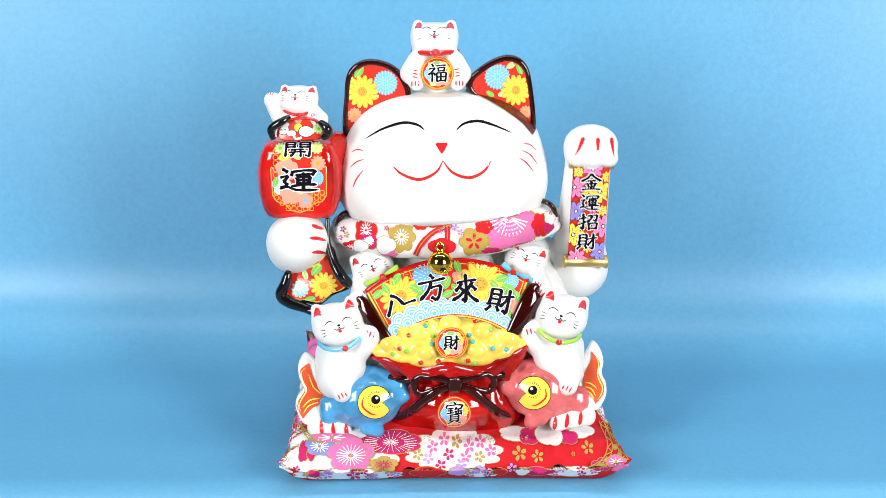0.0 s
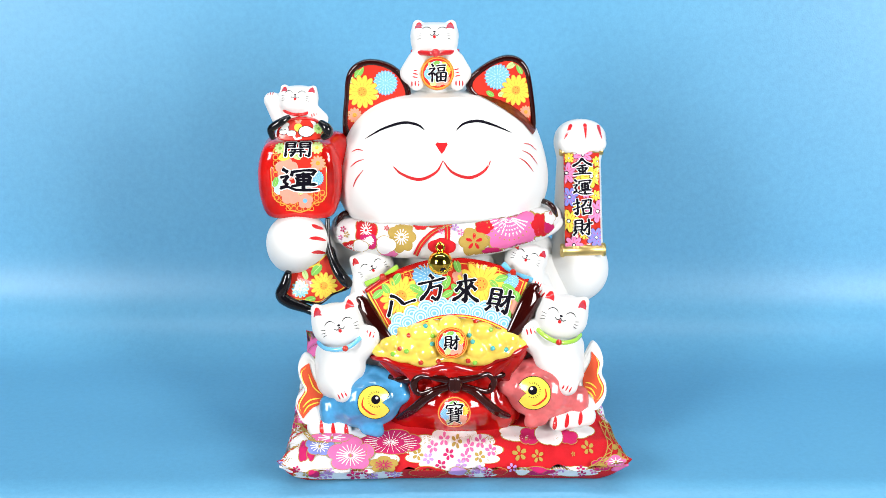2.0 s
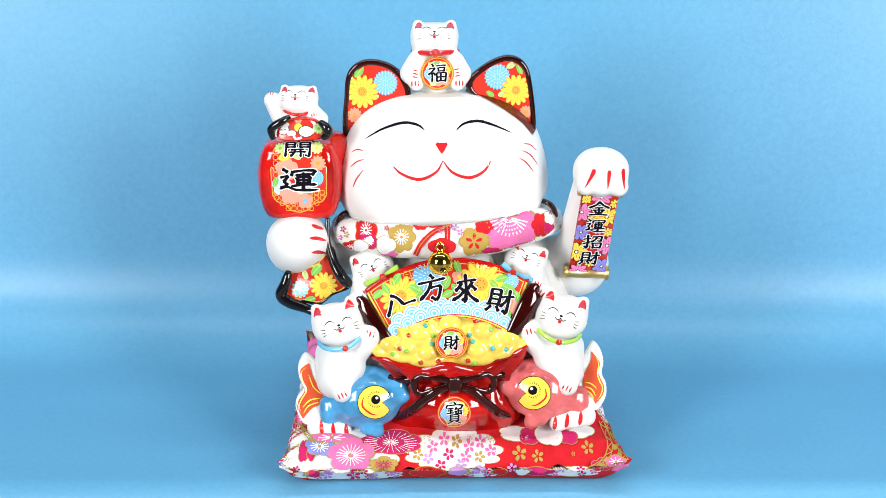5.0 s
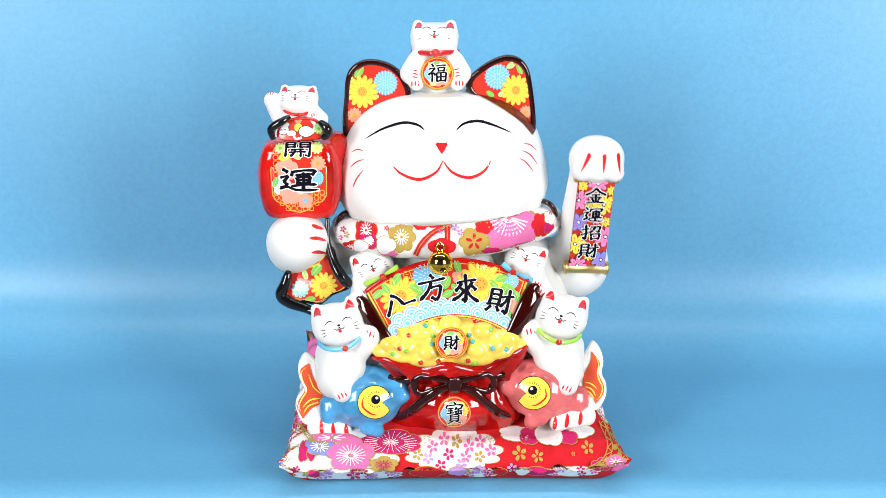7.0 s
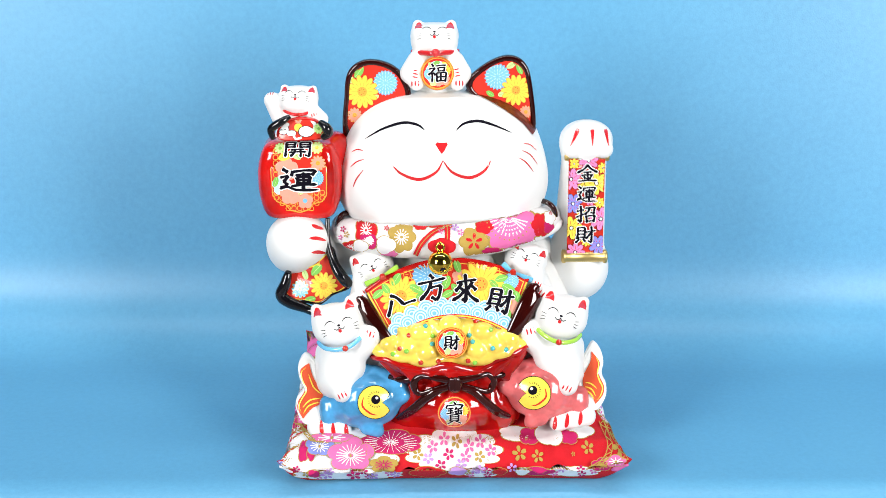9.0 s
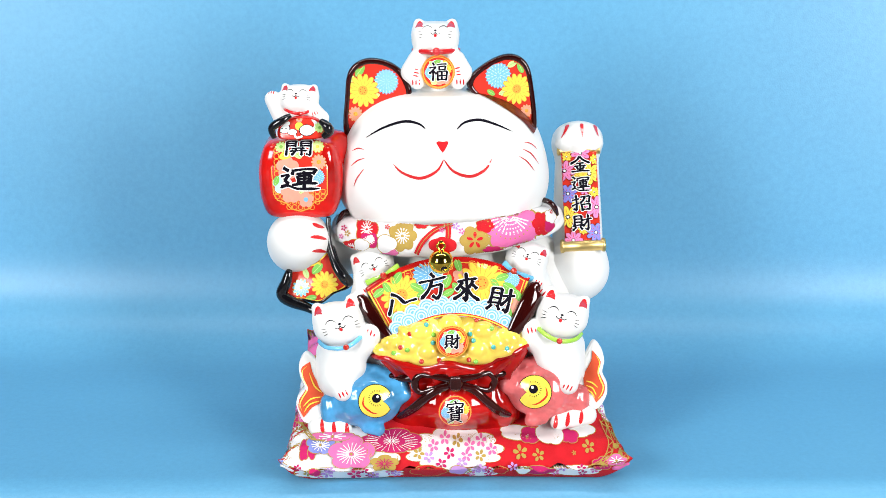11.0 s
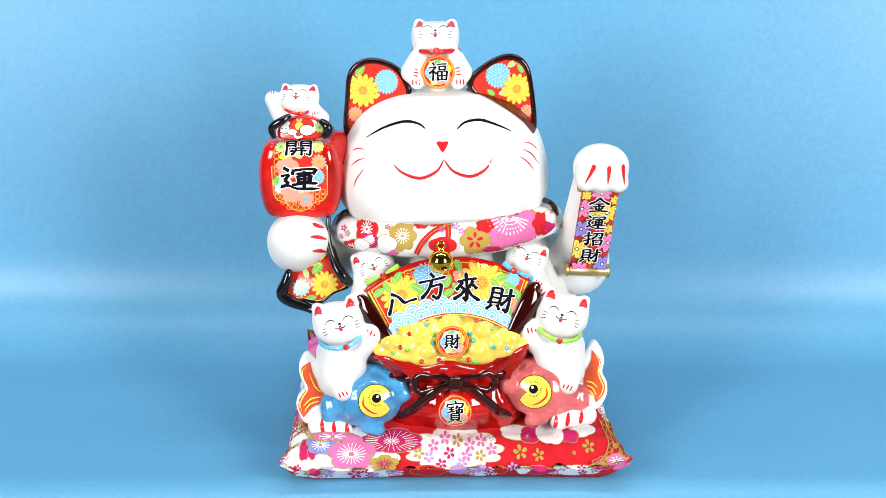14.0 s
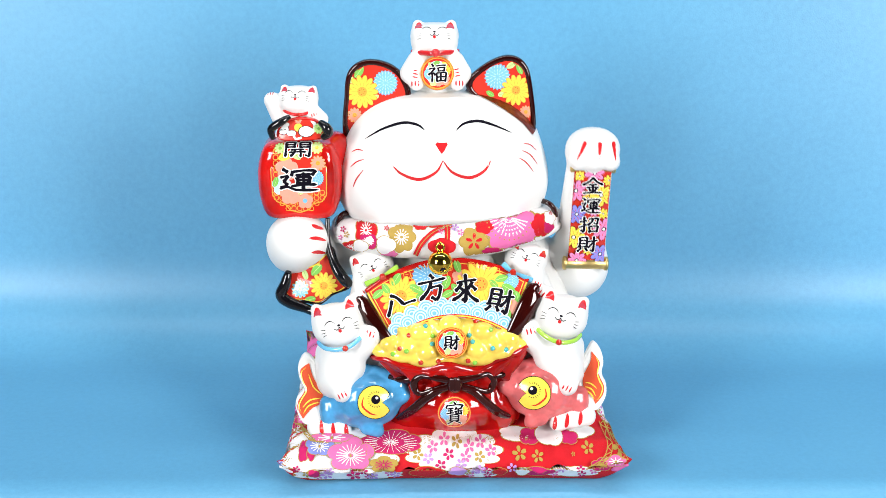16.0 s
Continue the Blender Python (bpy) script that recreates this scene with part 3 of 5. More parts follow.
        rays(p, rx, rz, ray, n, 0.12, 0.6)
        p.disc(0, 0, mm * 2.2, C_GOLD, 6, 8, rings=1)
        p.done("printed_flower", pad)
    for px, r in (((-0.0800, -0.1370, 0.0143), 13), ((-0.1019, -0.1370, 0.0148), 11), ((-0.0645, -0.1370, 0.0127), 10), ((-0.0463, -0.1370, 0.0148), 9), ((0.0220, -0.1370, 0.0198), 10), ((0.0475, -0.1370, 0.0218), 9)):
        p = Print(skin, px, 0, 0.0030)
        sprig(p, ((0, 0),), r, (C_ROSE if r == 13 else C_LILAC,), 2)
        p.done("printed_blossom", pad)
    # small gold flowers
    for px, r in (((0.0537, -0.1200, 0.0280), 13), ((0.0685, -0.1200, 0.0254), 11), ((0.1090, -0.1100, 0.0292), 11), ((0.1359, -0.1100, 0.0286), 15), ((0.0970, -0.1200, 0.0275), 4)):
        p = Print(skin, px, 0, 0.0008)
        sprig(p, ((0, 0),), r, (C_GOLD,), 2)
        p.disc(0, 0, r * mm * 0.22, C_RED, 5, 10, rings=1)
        p.done("printed_gold_flower", pad)
    rope((0.1212, -0.1000, 0.0268), ((-24, -34), (2, -18), (14, 6), (8, 34)))
    rope((0.1342, -0.1000, 0.0304), ((8, -26), (0, 0), (-12, 28)))
    rope((-0.1230, -0.0900, 0.0313), ((-22, 10), (0, 4), (20, -8), (36, -8)))
    rope((-0.1442, 0.0000, 0.0293), ((0, -30), (4, 0), (10, 30)))


# ---- the lucky cat ----
BASE = (0.0, 0.0, 0.040)
PIVOT = (0.1, -0.0164, 0.1491)
SWING = Vector((1.0, 0.115, 0.048)).normalized()
U = 0.00047


def turned(at, roll, dx, dz, dy=0.0):
    """A point beside another, in the upright plane facing the front, leaning clockwise by roll."""
    c, s = math.cos(radians(roll)), math.sin(radians(roll))
    return tuple(Vector(at) + SIDE * (dx * c + dz * s) + RISE * (dz * c - dx * s) + INTO * dy)


def ball(at, r, n=14):
    return lathe([(max(1e-5, r * math.sin(math.pi * i / n)), -r * math.cos(math.pi * i / n)) for i in range(n + 1)], at, n=20)


def face(p, r, mouth=True):
    """The smiling face of a kitten: closed eyes, nose, open mouth, whiskers."""
    for s in (-1, 1):
        x = s * 0.42 * r
        p.ribbon([(x - 0.26 * r, 0.02 * r), (x - 0.1 * r, 0.17 * r), (x + 0.1 * r, 0.18 * r), (x + 0.27 * r, 0.03 * r)], 0.045 * r, I_BLACK, 1, 12, True)
        for k, z in enumerate((-0.22, -0.34, -0.45)):
            p.ribbon([(s * 0.66 * r, z * r + 0.05 * r), (s * 0.9 * r, z * r + (0.10 - 0.06 * k) * r)], 0.03 * r, I_BLACK, 1, 5, True)
        p.ribbon([(0, -0.16 * r), (s * 0.05 * r, -0.25 * r), (s * 0.16 * r, -0.28 * r), (s * 0.25 * r, -0.2 * r)], 0.035 * r, I_BLACK, 1, 10)
    p.disc(0, -0.08 * r, 0.075 * r, I_BLACK, 1, 10, 0.7, 1)
    p.disc(0, -0.35 * r, 0.080 * r, PAINT_RED, 1, 14, 1.1, 2)


def kitten(cat, at, r, roll, limbs, scarf, label, wide=1.06, ears=0.62, nose=(0.0, 0.0), paws=(), tall=0.86, tip=0.80, square=2.35, small=1.0):
    """A small white kitten in relief: head with ears, limbs given as tapered rods."""
    head = ell(at, (r * wide, r * 0.9, r * tall), square)
    ear = []
    for s in (-1, 1):
        ear.append(rod(turned(at, roll, s * ears * r, (tip - 0.4) * r), turned(at, roll, s * (ears + 0.10) * r, tip * r), r * 0.37, r * 0.23))
    s = blend(r * 0.16, head, *ear)
    if limbs:
        s = blend(r * 0.22, s, blend(r * 0.3, *[rod(*l) for l in limbs]))
    geo = solid(s, r / 13)
    body = part("kitten", geo, WHITE, cat, label)
    skin = tree(geo)
    p = Print(skin, turned(at, roll, nose[0] * r, nose[1] * r), roll, 0.0002)
    face(p, r * small)
    p.done("face", body, "thin black painted smile")
    for sgn in (-1, 1):
        p = Print(skin, turned(at, roll, sgn * (ears + 0.05) * r, (tip - 0.10) * r), roll, 0.0002)
        p.rings(0, 0, [(0.175 * r * a, 0.175 * r * b) for a, b in ((-1.1, -1.0), (-0.9, -0.1), (-0.4, 0.8), (0.1, 1.1), (0.5, 0.8), (0.95, -0.1), (1.0, -1.0), (0.0, -0.8))], PAINT_RED, 1, 3)
        p.done("inner_ear", body, "red enamel inner ear")
    if scarf:
        pts = [turned(at, roll, a * r, b * r, d * r) for a, b, d in ((-0.98, -0.52, 0.1), (-0.72, -0.80, -0.45), (-0.2, -0.98, -0.72), (0.3, -0.97, -0.72), (0.76, -0.76, -0.4), (0.98, -0.5, 0.1))]
        part("scarf", tube(pts, r * 0.095, 30, 10, 0.7), scarf, body)
        part("gem", ball(turned(at, roll, 0.12 * r, -1.0 * r, -0.80 * r), r * 0.125), GEM_RED, body, "round red glass gem")
    for x, z, ang in paws:
        p = Print(skin, turned(at, roll, x * r, z * r), roll, 0.0002)
        ca, sa = math.cos(radians(ang)), math.sin(radians(ang))
        for k in (-1, 0, 1):
            a, b = k * 0.15 * r, 0.13 * r
            p.ribbon([(a * ca - b * sa, a * sa + b * ca), (a * ca + b * sa, a * sa - b * ca)], 0.06 * r, PAINT_RED, 1, 5, True)
        p.done("claws", body, "red painted claws")
    return body


def medallion(skin, at, r, glyph, cat, mats, w, h):
    p = Print(skin, at, 0, 0.0003)
    p.disc(0, 0, r * 1.08, I_RED, 0, 40)
    p.disc(0, 0, r * 1.03, I_GOLD, 1, 40)
    p.disc(0, 0, r * 0.97, I_RED, 2, 40)
    p.disc(0, 0.02 * r, r * 0.80, I_PALE, 3, 32)
    p.mum(-0.52 * r, -0.05 * r, 0.40 * r, I_BLUE, I_PALE, 4)
    p.daisy(0.56 * r, 0.18 * r, 0.36 * r, mats[0], I_GOLD, 12, 4)
    p.blossom(0.42 * r, -0.42 * r, 0.42 * r, I_SALMON, 5)
    p.blossom(-0.28 * r, -0.62 * r, 0.26 * r, I_LIME, 4)
    p.blossom(0.08 * r, -0.70 * r, 0.2 * r, I_SALMON, 4)
    p.leaf(-0.1 * r, 0.62 * r, 0.6 * r, 0.5, I_GREEN, I_LIME, 5)
    p.leaf(-0.42 * r, 0.52 * r, 0.5 * r, 2.4, I_LIME, I_GREEN, 6)
    p.leaf(0.5 * r, 0.62 * r, 0.42 * r, 2.6, I_YELLOW, None, 5)
    p.inked(glyph, 0, 0, w, h, 8)
    return p.done("medallion", cat, "round floral medallion with a black brush character")


def build_head(cat):
    c = Vector((-0.0085, 0.0050, 0.2399))
    s = ell(c, (0.0840, 0.070, 0.0630), 2.5)
    s = blend(0.02, s, ell((-0.0530, -0.0080, 0.2246), (0.041, 0.055, 0.038)), ell((0.0346, -0.0080, 0.2246), (0.041, 0.055, 0.038)))
    s = blend(0.012, s, ell((-0.0273, -0.0480, 0.2533), (0.021, 0.018, 0.016)), ell((0.0122, -0.0480, 0.2533), (0.021, 0.018, 0.016)))
    geo = solid(s, 0.0028)
    head = part("head", geo, WHITE, cat)
    skin = tree(geo)
    # eyes
    for pts in (((649, 244), (680, 228), (715, 218), (740, 222), (753, 232)), ((806, 233), (820, 220), (845, 215), (872, 222), (903, 234))):
        p = Print(skin, (-0.0080, -0.0600, 0.2672), 0, 0.0003)
        p.ribbon([((x - 784) * U, (262 - y) * U) for x, y in pts], 0.0024, I_BLACK, 1, 30, True)
        p.done("closed_eye", head, "curved black brush line")
    # nose and mouth
    p = Print(skin, (-0.0089, -0.0600, 0.2672), 0, 0.0003)
    p.rings(0, 0, [(-11 * U, 6 * U), (-8 * U, 9 * U), (0, 8 * U), (8 * U, 9 * U), (10 * U, 6 * U), (4 * U, -6 * U), (0, -11 * U), (-4 * U, -6 * U)], PAINT_RED, 1, 3)
    p.done("nose", head, "small red painted nose")
    p = Print(skin, (-0.0080, -0.0600, 0.2494), 0, 0.0003)
    p.ribbon([(-87 * U, 7 * U), (-70 * U, -9 * U), (-40 * U, -18 * U), (-12 * U, -6 * U), (0, 14 * U)], 0.0024, PAINT_RED, 1, 34, True)
    p.ribbon([(0, 14 * U), (16 * U, -6 * U), (45 * U, -15 * U), (70 * U, -4 * U), (82 * U, 15 * U)], 0.0024, PAINT_RED, 2, 34, True)
    p.done("mouth", head, "wide red painted smile")
    for pts in (((624, 270), (635, 266), (646, 269)), ((622, 297), (634, 288), (648, 284)), ((628, 332), (634, 318), (647, 302)), ((924, 256), (936, 257), (948, 266)), ((920, 268), (936, 275), (950, 292)), ((914, 281), (928, 289), (942, 305))):
        p = Print(skin, (-0.0080, -0.0400, 0.2488), 0, 0.0003)
        p.ribbon([((x - 784) * U, (290 - y) * U) for x, y in pts], 0.0010, PAINT_RED, 1, 10, True)
        p.done("whisker", head, "thin red painted whisker")
    # ears
    left = [(-0.0887, -0.0140, 0.2614), (-0.0896, -0.0140, 0.2997), (-0.0855, -0.0140, 0.3206), (-0.0710, -0.0140, 0.3295), (-0.0516, -0.0140, 0.3261), (-0.0387, -0.0140, 0.3139), (-0.0351, -0.0140, 0.2950), (-0.0522, -0.0140, 0.2686)]
    right = [(0.0113, -0.0140, 0.3119), (0.0282, -0.0140, 0.3271), (0.0457, -0.0140, 0.3332), (0.0592, -0.0140, 0.3271), (0.0655, -0.0140, 0.3092), (0.0683, -0.0140, 0.2682), (0.0465, -0.0140, 0.2807), (0.0172, -0.0140, 0.2989)]
    for pts, glz, side in ((left, BROWN, -1), (right, BROWN, 1)):
        rim, panel, _ = plaque(pts, 0.011, 0.0048, 0.001, 0.0)
        ear = part("ear", rim, glz, cat, "dark brown glazed ear rim")
        inner = part("inner_ear", panel, I_RED, ear, "red inner ear printed with flowers")
        sk = tree(panel)
        m = Vector((-0.0728, -0.0130, 0.3029)) if side < 0 else Vector((0.0484, -0.0130, 0.3052))
        p = Print(sk, m, 0, 0.0003)
        e = lambda x, y: ((x - (645 if side < 0 else 905)) * U, ((163 if side < 0 else 158) - y) * U)
        if side < 0:
            p.daisy(*e(641, 163), 28 * U, I_YELLOW, I_GOLD, 14, 3)
            p.mum(*e(682, 148), 22 * U, I_BLUE, I_PALE)
            p.daisy(*e(627, 203), 13 * U, I_SALMON, I_GOLD, 12, 2)
            p.leaf(*e(636, 130), 24 * U, 0.9, I_GREEN, I_LIME, 2)
            p.leaf(*e(622, 142), 18 * U, 2.2, I_LIME, I_GREEN, 2)
            p.leaf(*e(664, 172), 14 * U, 0.4, I_LIME, I_GREEN, 2)
            p.leaf(*e(625, 120), 22 * U, 2.4, I_GREEN, I_LIME, 2)
        else:
            p.daisy(*e(913, 160), 26 * U, I_YELLOW, I_GOLD, 14, 3)
            p.mum(*e(880, 137), 23 * U, I_BLUE, I_PALE)
            p.daisy(*e(931, 197), 11 * U, I_SALMON, I_GOLD, 12, 2)
            p.leaf(*e(919, 124), 20 * U, 2.0, I_GREEN, I_LIME, 2)
            p.leaf(*e(890, 166), 18 * U, 0.3, I_LIME, I_GREEN, 2)
            p.leaf(*e(904, 118), 18 * U, 0.5, I_LIME, I_GREEN, 2)
            p.leaf(*e(868, 166), 16 * U, 2.6, I_GREEN, I_LIME, 2)
        p.done("printed_flowers", ear, "yellow daisy and blue chrysanthemum print")
    # brown patch on the head, under the ear
    p = Print(skin, (0.0469, 0.0000, 0.2872), 0, 0.0016)
    arc = smooth_curve([((x - 900) * U, (190 - y) * U, 0) for x, y in ((830, 152), (860, 162), (893, 182), (924, 207), (946, 234))], 24)
    p.patch(lambda a, b: (arc[round(a * 24)].x + (b - 0.5) * 20 * U * (0.5 + 0.5 * math.sin(math.pi * min(1, a + 0.2))), arc[round(a * 24)].y + (b - 0.5) * 28 * U * (0.45 + 0.55 * math.sin(math.pi * min(1, a * 0.7 + 0.2)))), 24, 8, AMBER, 1)
    p.done("brown_patch", head, "red-brown glazed patch below the ear")
    return skin


def build_body(cat):
    s = blend(0.03, ell((0.006, 0.002, 0.115), (0.086, 0.070, 0.080), 2.3), ell((0.006, 0.02, 0.07), (0.104, 0.085, 0.042), 2.4))
    s = blend(0.014, s, rod((-0.1105, -0.0300, 0.0426), (-0.1025, -0.0800, 0.0348), 0.019, 0.017), rod((0.1092, -0.0300, 0.0480), (0.0991, -0.0800, 0.0432), 0.019, 0.017))
    s = blend(0.006, s, *[rod((-0.1134, -0.0900, 0.0396), (-0.1127, -0.0980, 0.0387), 0.0078), rod((-0.1029, -0.0920, 0.0385), (-0.1023, -0.1000, 0.0381), 0.0078), rod((-0.0924, -0.0940, 0.0379), (-0.0911, -0.1000, 0.0371), 0.0078), rod((0.0884, -0.0940, 0.0466), (0.0871, -0.1000, 0.0448), 0.0078), rod((0.0989, -0.0920, 0.0477), (0.0986, -0.1000, 0.0474), 0.0078), rod((0.1103, -0.0900, 0.0488), (0.1104, -0.0980, 0.0490), 0.0078)])
    s = blend(0.012, s, rod((-0.0780, -0.0100, 0.1607), (-0.1333, -0.0350, 0.1740), 0.018, 0.021), ell((-0.1279, -0.0470, 0.1859), (0.0255, 0.0235, 0.0225)))
    s = blend(0.012, s, rod((0.0730, -0.0050, 0.1564), (0.0901, -0.0080, 0.1471), 0.02, 0.016), rod((0.0766, -0.0300, 0.1420), (0.0881, -0.0450, 0.1169), 0.014, 0.018))
    s = blend(0.01, s, ell((-0.0628, -0.0660, 0.0936), (0.020, 0.016, 0.024)), ell((0.0649, -0.0640, 0.0959), (0.020, 0.016, 0.024)), ell((-0.0667, -0.0520, 0.1297), (0.022, 0.014, 0.02)), ell((0.0612, -0.0500, 0.1315), (0.022, 0.014, 0.02)))
    geo = solid(s, 0.0032)
    body = part("body", geo, WHITE, cat)
    skin = tree(geo)
    for spots in (((560, 758, 4), (582, 762, 4), (606, 764, 4), (528 + 462, 750, -4), (1012, 745, -4), (1037, 740, -4)),):
        for x, y, lean in spots:
            p = Print(skin, tuple(Vector((-0.0080, -0.1000, 0.0381)) + SIDE * ((x - 784) * 0.000445) + RISE * ((760 - y) * 0.000445)), 0, 0.0003)
            p.ribbon([(-lean * 0.0002, 0.0075), (0, 0), (lean * 0.0002, -0.0045)], 0.0034, PAINT_RED, 1, 8, True)
            p.done("claw", body, "red painted toe claw")
    for pts in (((550, 398), (558, 402), (570, 406)), ((546, 422), (560, 422), (574, 426)), ((550, 447), (562, 446), (572, 448))):
        p = Print(skin, (-0.1257, -0.0680, 0.1926), 0, 0.0003)
        p.ribbon([((x - 528) * U, (424 - y) * U) for x, y in pts], 0.0030, PAINT_RED, 1, 10, True)
        p.done("claw", body, "red painted paw claw")
    # fish-tail plates on the hips, white with an orange painted panel
    orange = glaze("orange_glaze", (0.74, 0.105, 0.045), 0.3)
    left = ([(-0.1219, -0.0720, 0.0936), (-0.1104, -0.0776, 0.0832), (-0.0979, -0.0861, 0.0675), (-0.0949, -0.0940, 0.0533), (-0.1078, -0.0991, 0.0439), (-0.1218, -0.1000, 0.0422), (-0.1295, -0.0942, 0.0528), (-0.1292, -0.0897, 0.0610), (-0.1237, -0.0857, 0.0684), (-0.1276, -0.0812, 0.0766), (-0.1283, -0.0760, 0.0861)],
            ((546, 641), (531, 653), (534, 672), (540, 690), (529, 708), (526, 722), (537, 741)), ((547, 641), (553, 662), (562, 678), (572, 690), (571, 712), (552, 724), (538, 741)),
            (((542, 648), (533, 658), (536, 674), (543, 690), (535, 705), (530, 718), (534, 730)), ((546, 660), (556, 684), (571, 697)), ((570, 704), (550, 708), (536, 722)), ((568, 711), (548, 718), (538, 732))), (548, 692, Vector((-0.1187, -0.0850, 0.0660))))
    right = ([(0.1161, -0.0700, 0.1029), (0.1083, -0.0767, 0.0910), (0.1006, -0.0841, 0.0779), (0.1040, -0.0915, 0.0649), (0.1168, -0.0980, 0.0536), (0.1259, -0.0929, 0.0624), (0.1271, -0.0874, 0.0722), (0.1235, -0.0827, 0.0803), (0.1252, -0.0776, 0.0893), (0.1226, -0.0728, 0.0979)],
             ((1047, 621), (1045, 638), (1036, 655), (1030, 668), (1033, 690), (1046, 702), (1052, 715)), ((1048, 621), (1062, 640), (1059, 656), (1062, 668), (1069, 684), (1066, 700), (1053, 715)),
             (((1054, 630), (1060, 642), (1057, 660), (1061, 674), (1066, 686), (1062, 700), (1055, 708)), ((1034, 676), (1045, 679), (1056, 688)), ((1034, 684), (1046, 689), (1053, 702)), ((1036, 691), (1044, 697), (1050, 707))), (1048, 668, Vector((0.1156, -0.0830, 0.0774))))
    for pts, one, two, rays, mid in (left, right):
        rim, panel, _ = plaque(pts, 0.010, 0.0022, 0.0002, 0.001)
        plate = join(rim, panel)
        tail = part("tail_fin", plate, WHITE, cat, "white fish tail with an orange painted panel")
        p = Print(tree(join(plate, geo)), mid[2], 0, 0.0010)
        loc = lambda q: Vector(((q[0] - mid[0]) * 0.000449, (mid[1] - q[1]) * 0.000449, 0))
        c1, c2 = smooth_curve([loc(q) for q in one], 28), smooth_curve([loc(q) for q in two], 28)
        p.patch(lambda s, t: tuple(c1[min(len(c1) - 1, round(28 * s))].lerp(c2[min(len(c2) - 1, round(28 * s))], t))[:2], 28, 16, orange, 0)
        for ray in rays:
            p.ribbon([tuple(loc(q))[:2] for q in ray], 0.0012, I_YELLOW, 4, 20, True)
        p.done("fin_panel", tail, "orange panel with thin yellow fin rays")


def build_collar(cat):
    back = (0.004, 0.062, 0.205)
    part("neck_ring", tube([(-0.0996, -0.0050, 0.1830), (-0.0750, -0.0550, 0.1845), (-0.0062, -0.0720, 0.1804), (0.0622, -0.0550, 0.1879), (0.0882, -0.0050, 0.1947), back], 0.0036, 72, 12, closed=True), WHITE, cat, "white glazed ridge round the neck")
    pts = [(-0.0928, -0.0120, 0.1877), (-0.0811, -0.0450, 0.1892), (-0.0465, -0.0700, 0.1923), (-0.0053, -0.0780, 0.1939), (0.0360, -0.0700, 0.1971), (0.0672, -0.0460, 0.1983), (0.0837, -0.0080, 0.1936)]
    geo = tube(pts, lambda s: 0.0135 * (1 - 0.25 * abs(2 * s - 1) ** 4) + 0.0004 * math.sin(40 * s), 90, 26)
    neck = thing("neck_roll", (-0.0053, -0.0780, 0.1858), "padded blossom-printed cotton roll round the cat's neck", "collar")
    roll = part("roll", geo, C_WHITE, neck)
    skin = tree(geo)

    def spot(x, y):
        return tuple(Vector((-0.0062, -0.0780, 0.1968)) + SIDE * ((x - 788) * 0.00046) + RISE * ((422 - y) * 0.00046))
    k = 0.00046
    for order, (x, y, r, m, lobes, sz) in enumerate(((648, 408, 22, C_RED, 5, 1.4), (620, 440, 22, C_RED, 5, 0.7), (652, 428, 22, C_ROSE, 6, 0.7), (712, 420, 26, C_GOLD, 7, 1.1), (655, 425, 8, C_WHITE, 5, 1), (772, 395, 20, C_RED, 6, 0.5), (838, 428, 27, C_GOLD, 6, 1.0), (906, 407, 56, C_PINK, 8, 0.82), (856, 402, 18, C_RED, 5, 0.8), (958, 398, 20, C_RED, 6, 1.2), (785, 436, 18, C_RED, 6, 0.8), (690, 450, 16, C_PINK, 6, 0.5), (870, 445, 20, C_ROSE, 6, 0.4), (745, 400, 14, C_RED, 6, 0.6), (974, 402, 12, C_ROSE, 5, 1.2), (638, 436, 16, C_WHITE, 3, 0.8), (684, 434, 20, C_WHITE, 3, 0.9), (976, 384, 13, C_WHITE, 5, 1.1))):
        p = Print(skin, spot(x, y), 0, 0.0004 + 0.00004 * order)
        out = lambda q: [(q * (0.8 + 0.2 * abs(math.cos(lobes * a / 2))) * math.cos(a), sz * q * (0.8 + 0.2 * abs(math.cos(lobes * a / 2))) * math.sin(a)) for a in [2 * math.pi * i / (lobes * 8) for i in range(lobes * 8)]]
        p.rings(0, 0, out(r * k), C_GOLD, 0, 4 + r // 6)
        p.rings(0, 0, out(r * k * 0.93), m, 1.5, 4 + r // 6)
        if (x, y) == (838, 428):
            for i in range(5):
                p.petal(0, 0, 0.3 + 2 * math.pi * i / 5, 0.12 * r * k, 0.55 * r * k, 0.13 * r * k, C_RED, 2)
        elif (x, y) == (906, 407):
            for i in range(13):
                a = math.pi * (1.08 + 0.84 * i / 12)
                p.ribbon([(-6 * k + 5 * k * math.cos(a), 22 * k + 5 * k * math.sin(a)), (-6 * k + 34 * k * math.cos(a), 22 * k + 34 * k * math.sin(a))], 0.0011, C_WHITE, 2, 5)
                p.disc(-6 * k + 40 * k * math.cos(a), 22 * k + 40 * k * math.sin(a), 0.0007, C_GOLD, 2, 6, rings=1)
        elif r > 21:
            ink_m = C_WHITE if m in (C_PINK, C_ROSE, C_RED) else C_RED
            for i in range(14):
                a = 2 * math.pi * i / 14
                p.ribbon([(0.1 * r * k * math.cos(a), 0.1 * r * k * math.sin(a)), (0.5 * r * k * math.cos(a), 0.5 * r * k * sz * math.sin(a))], 0.0008, C_WHITE if (x, y) == (712, 420) else ink_m, 2, 3)
        p.done("printed_flower", roll)
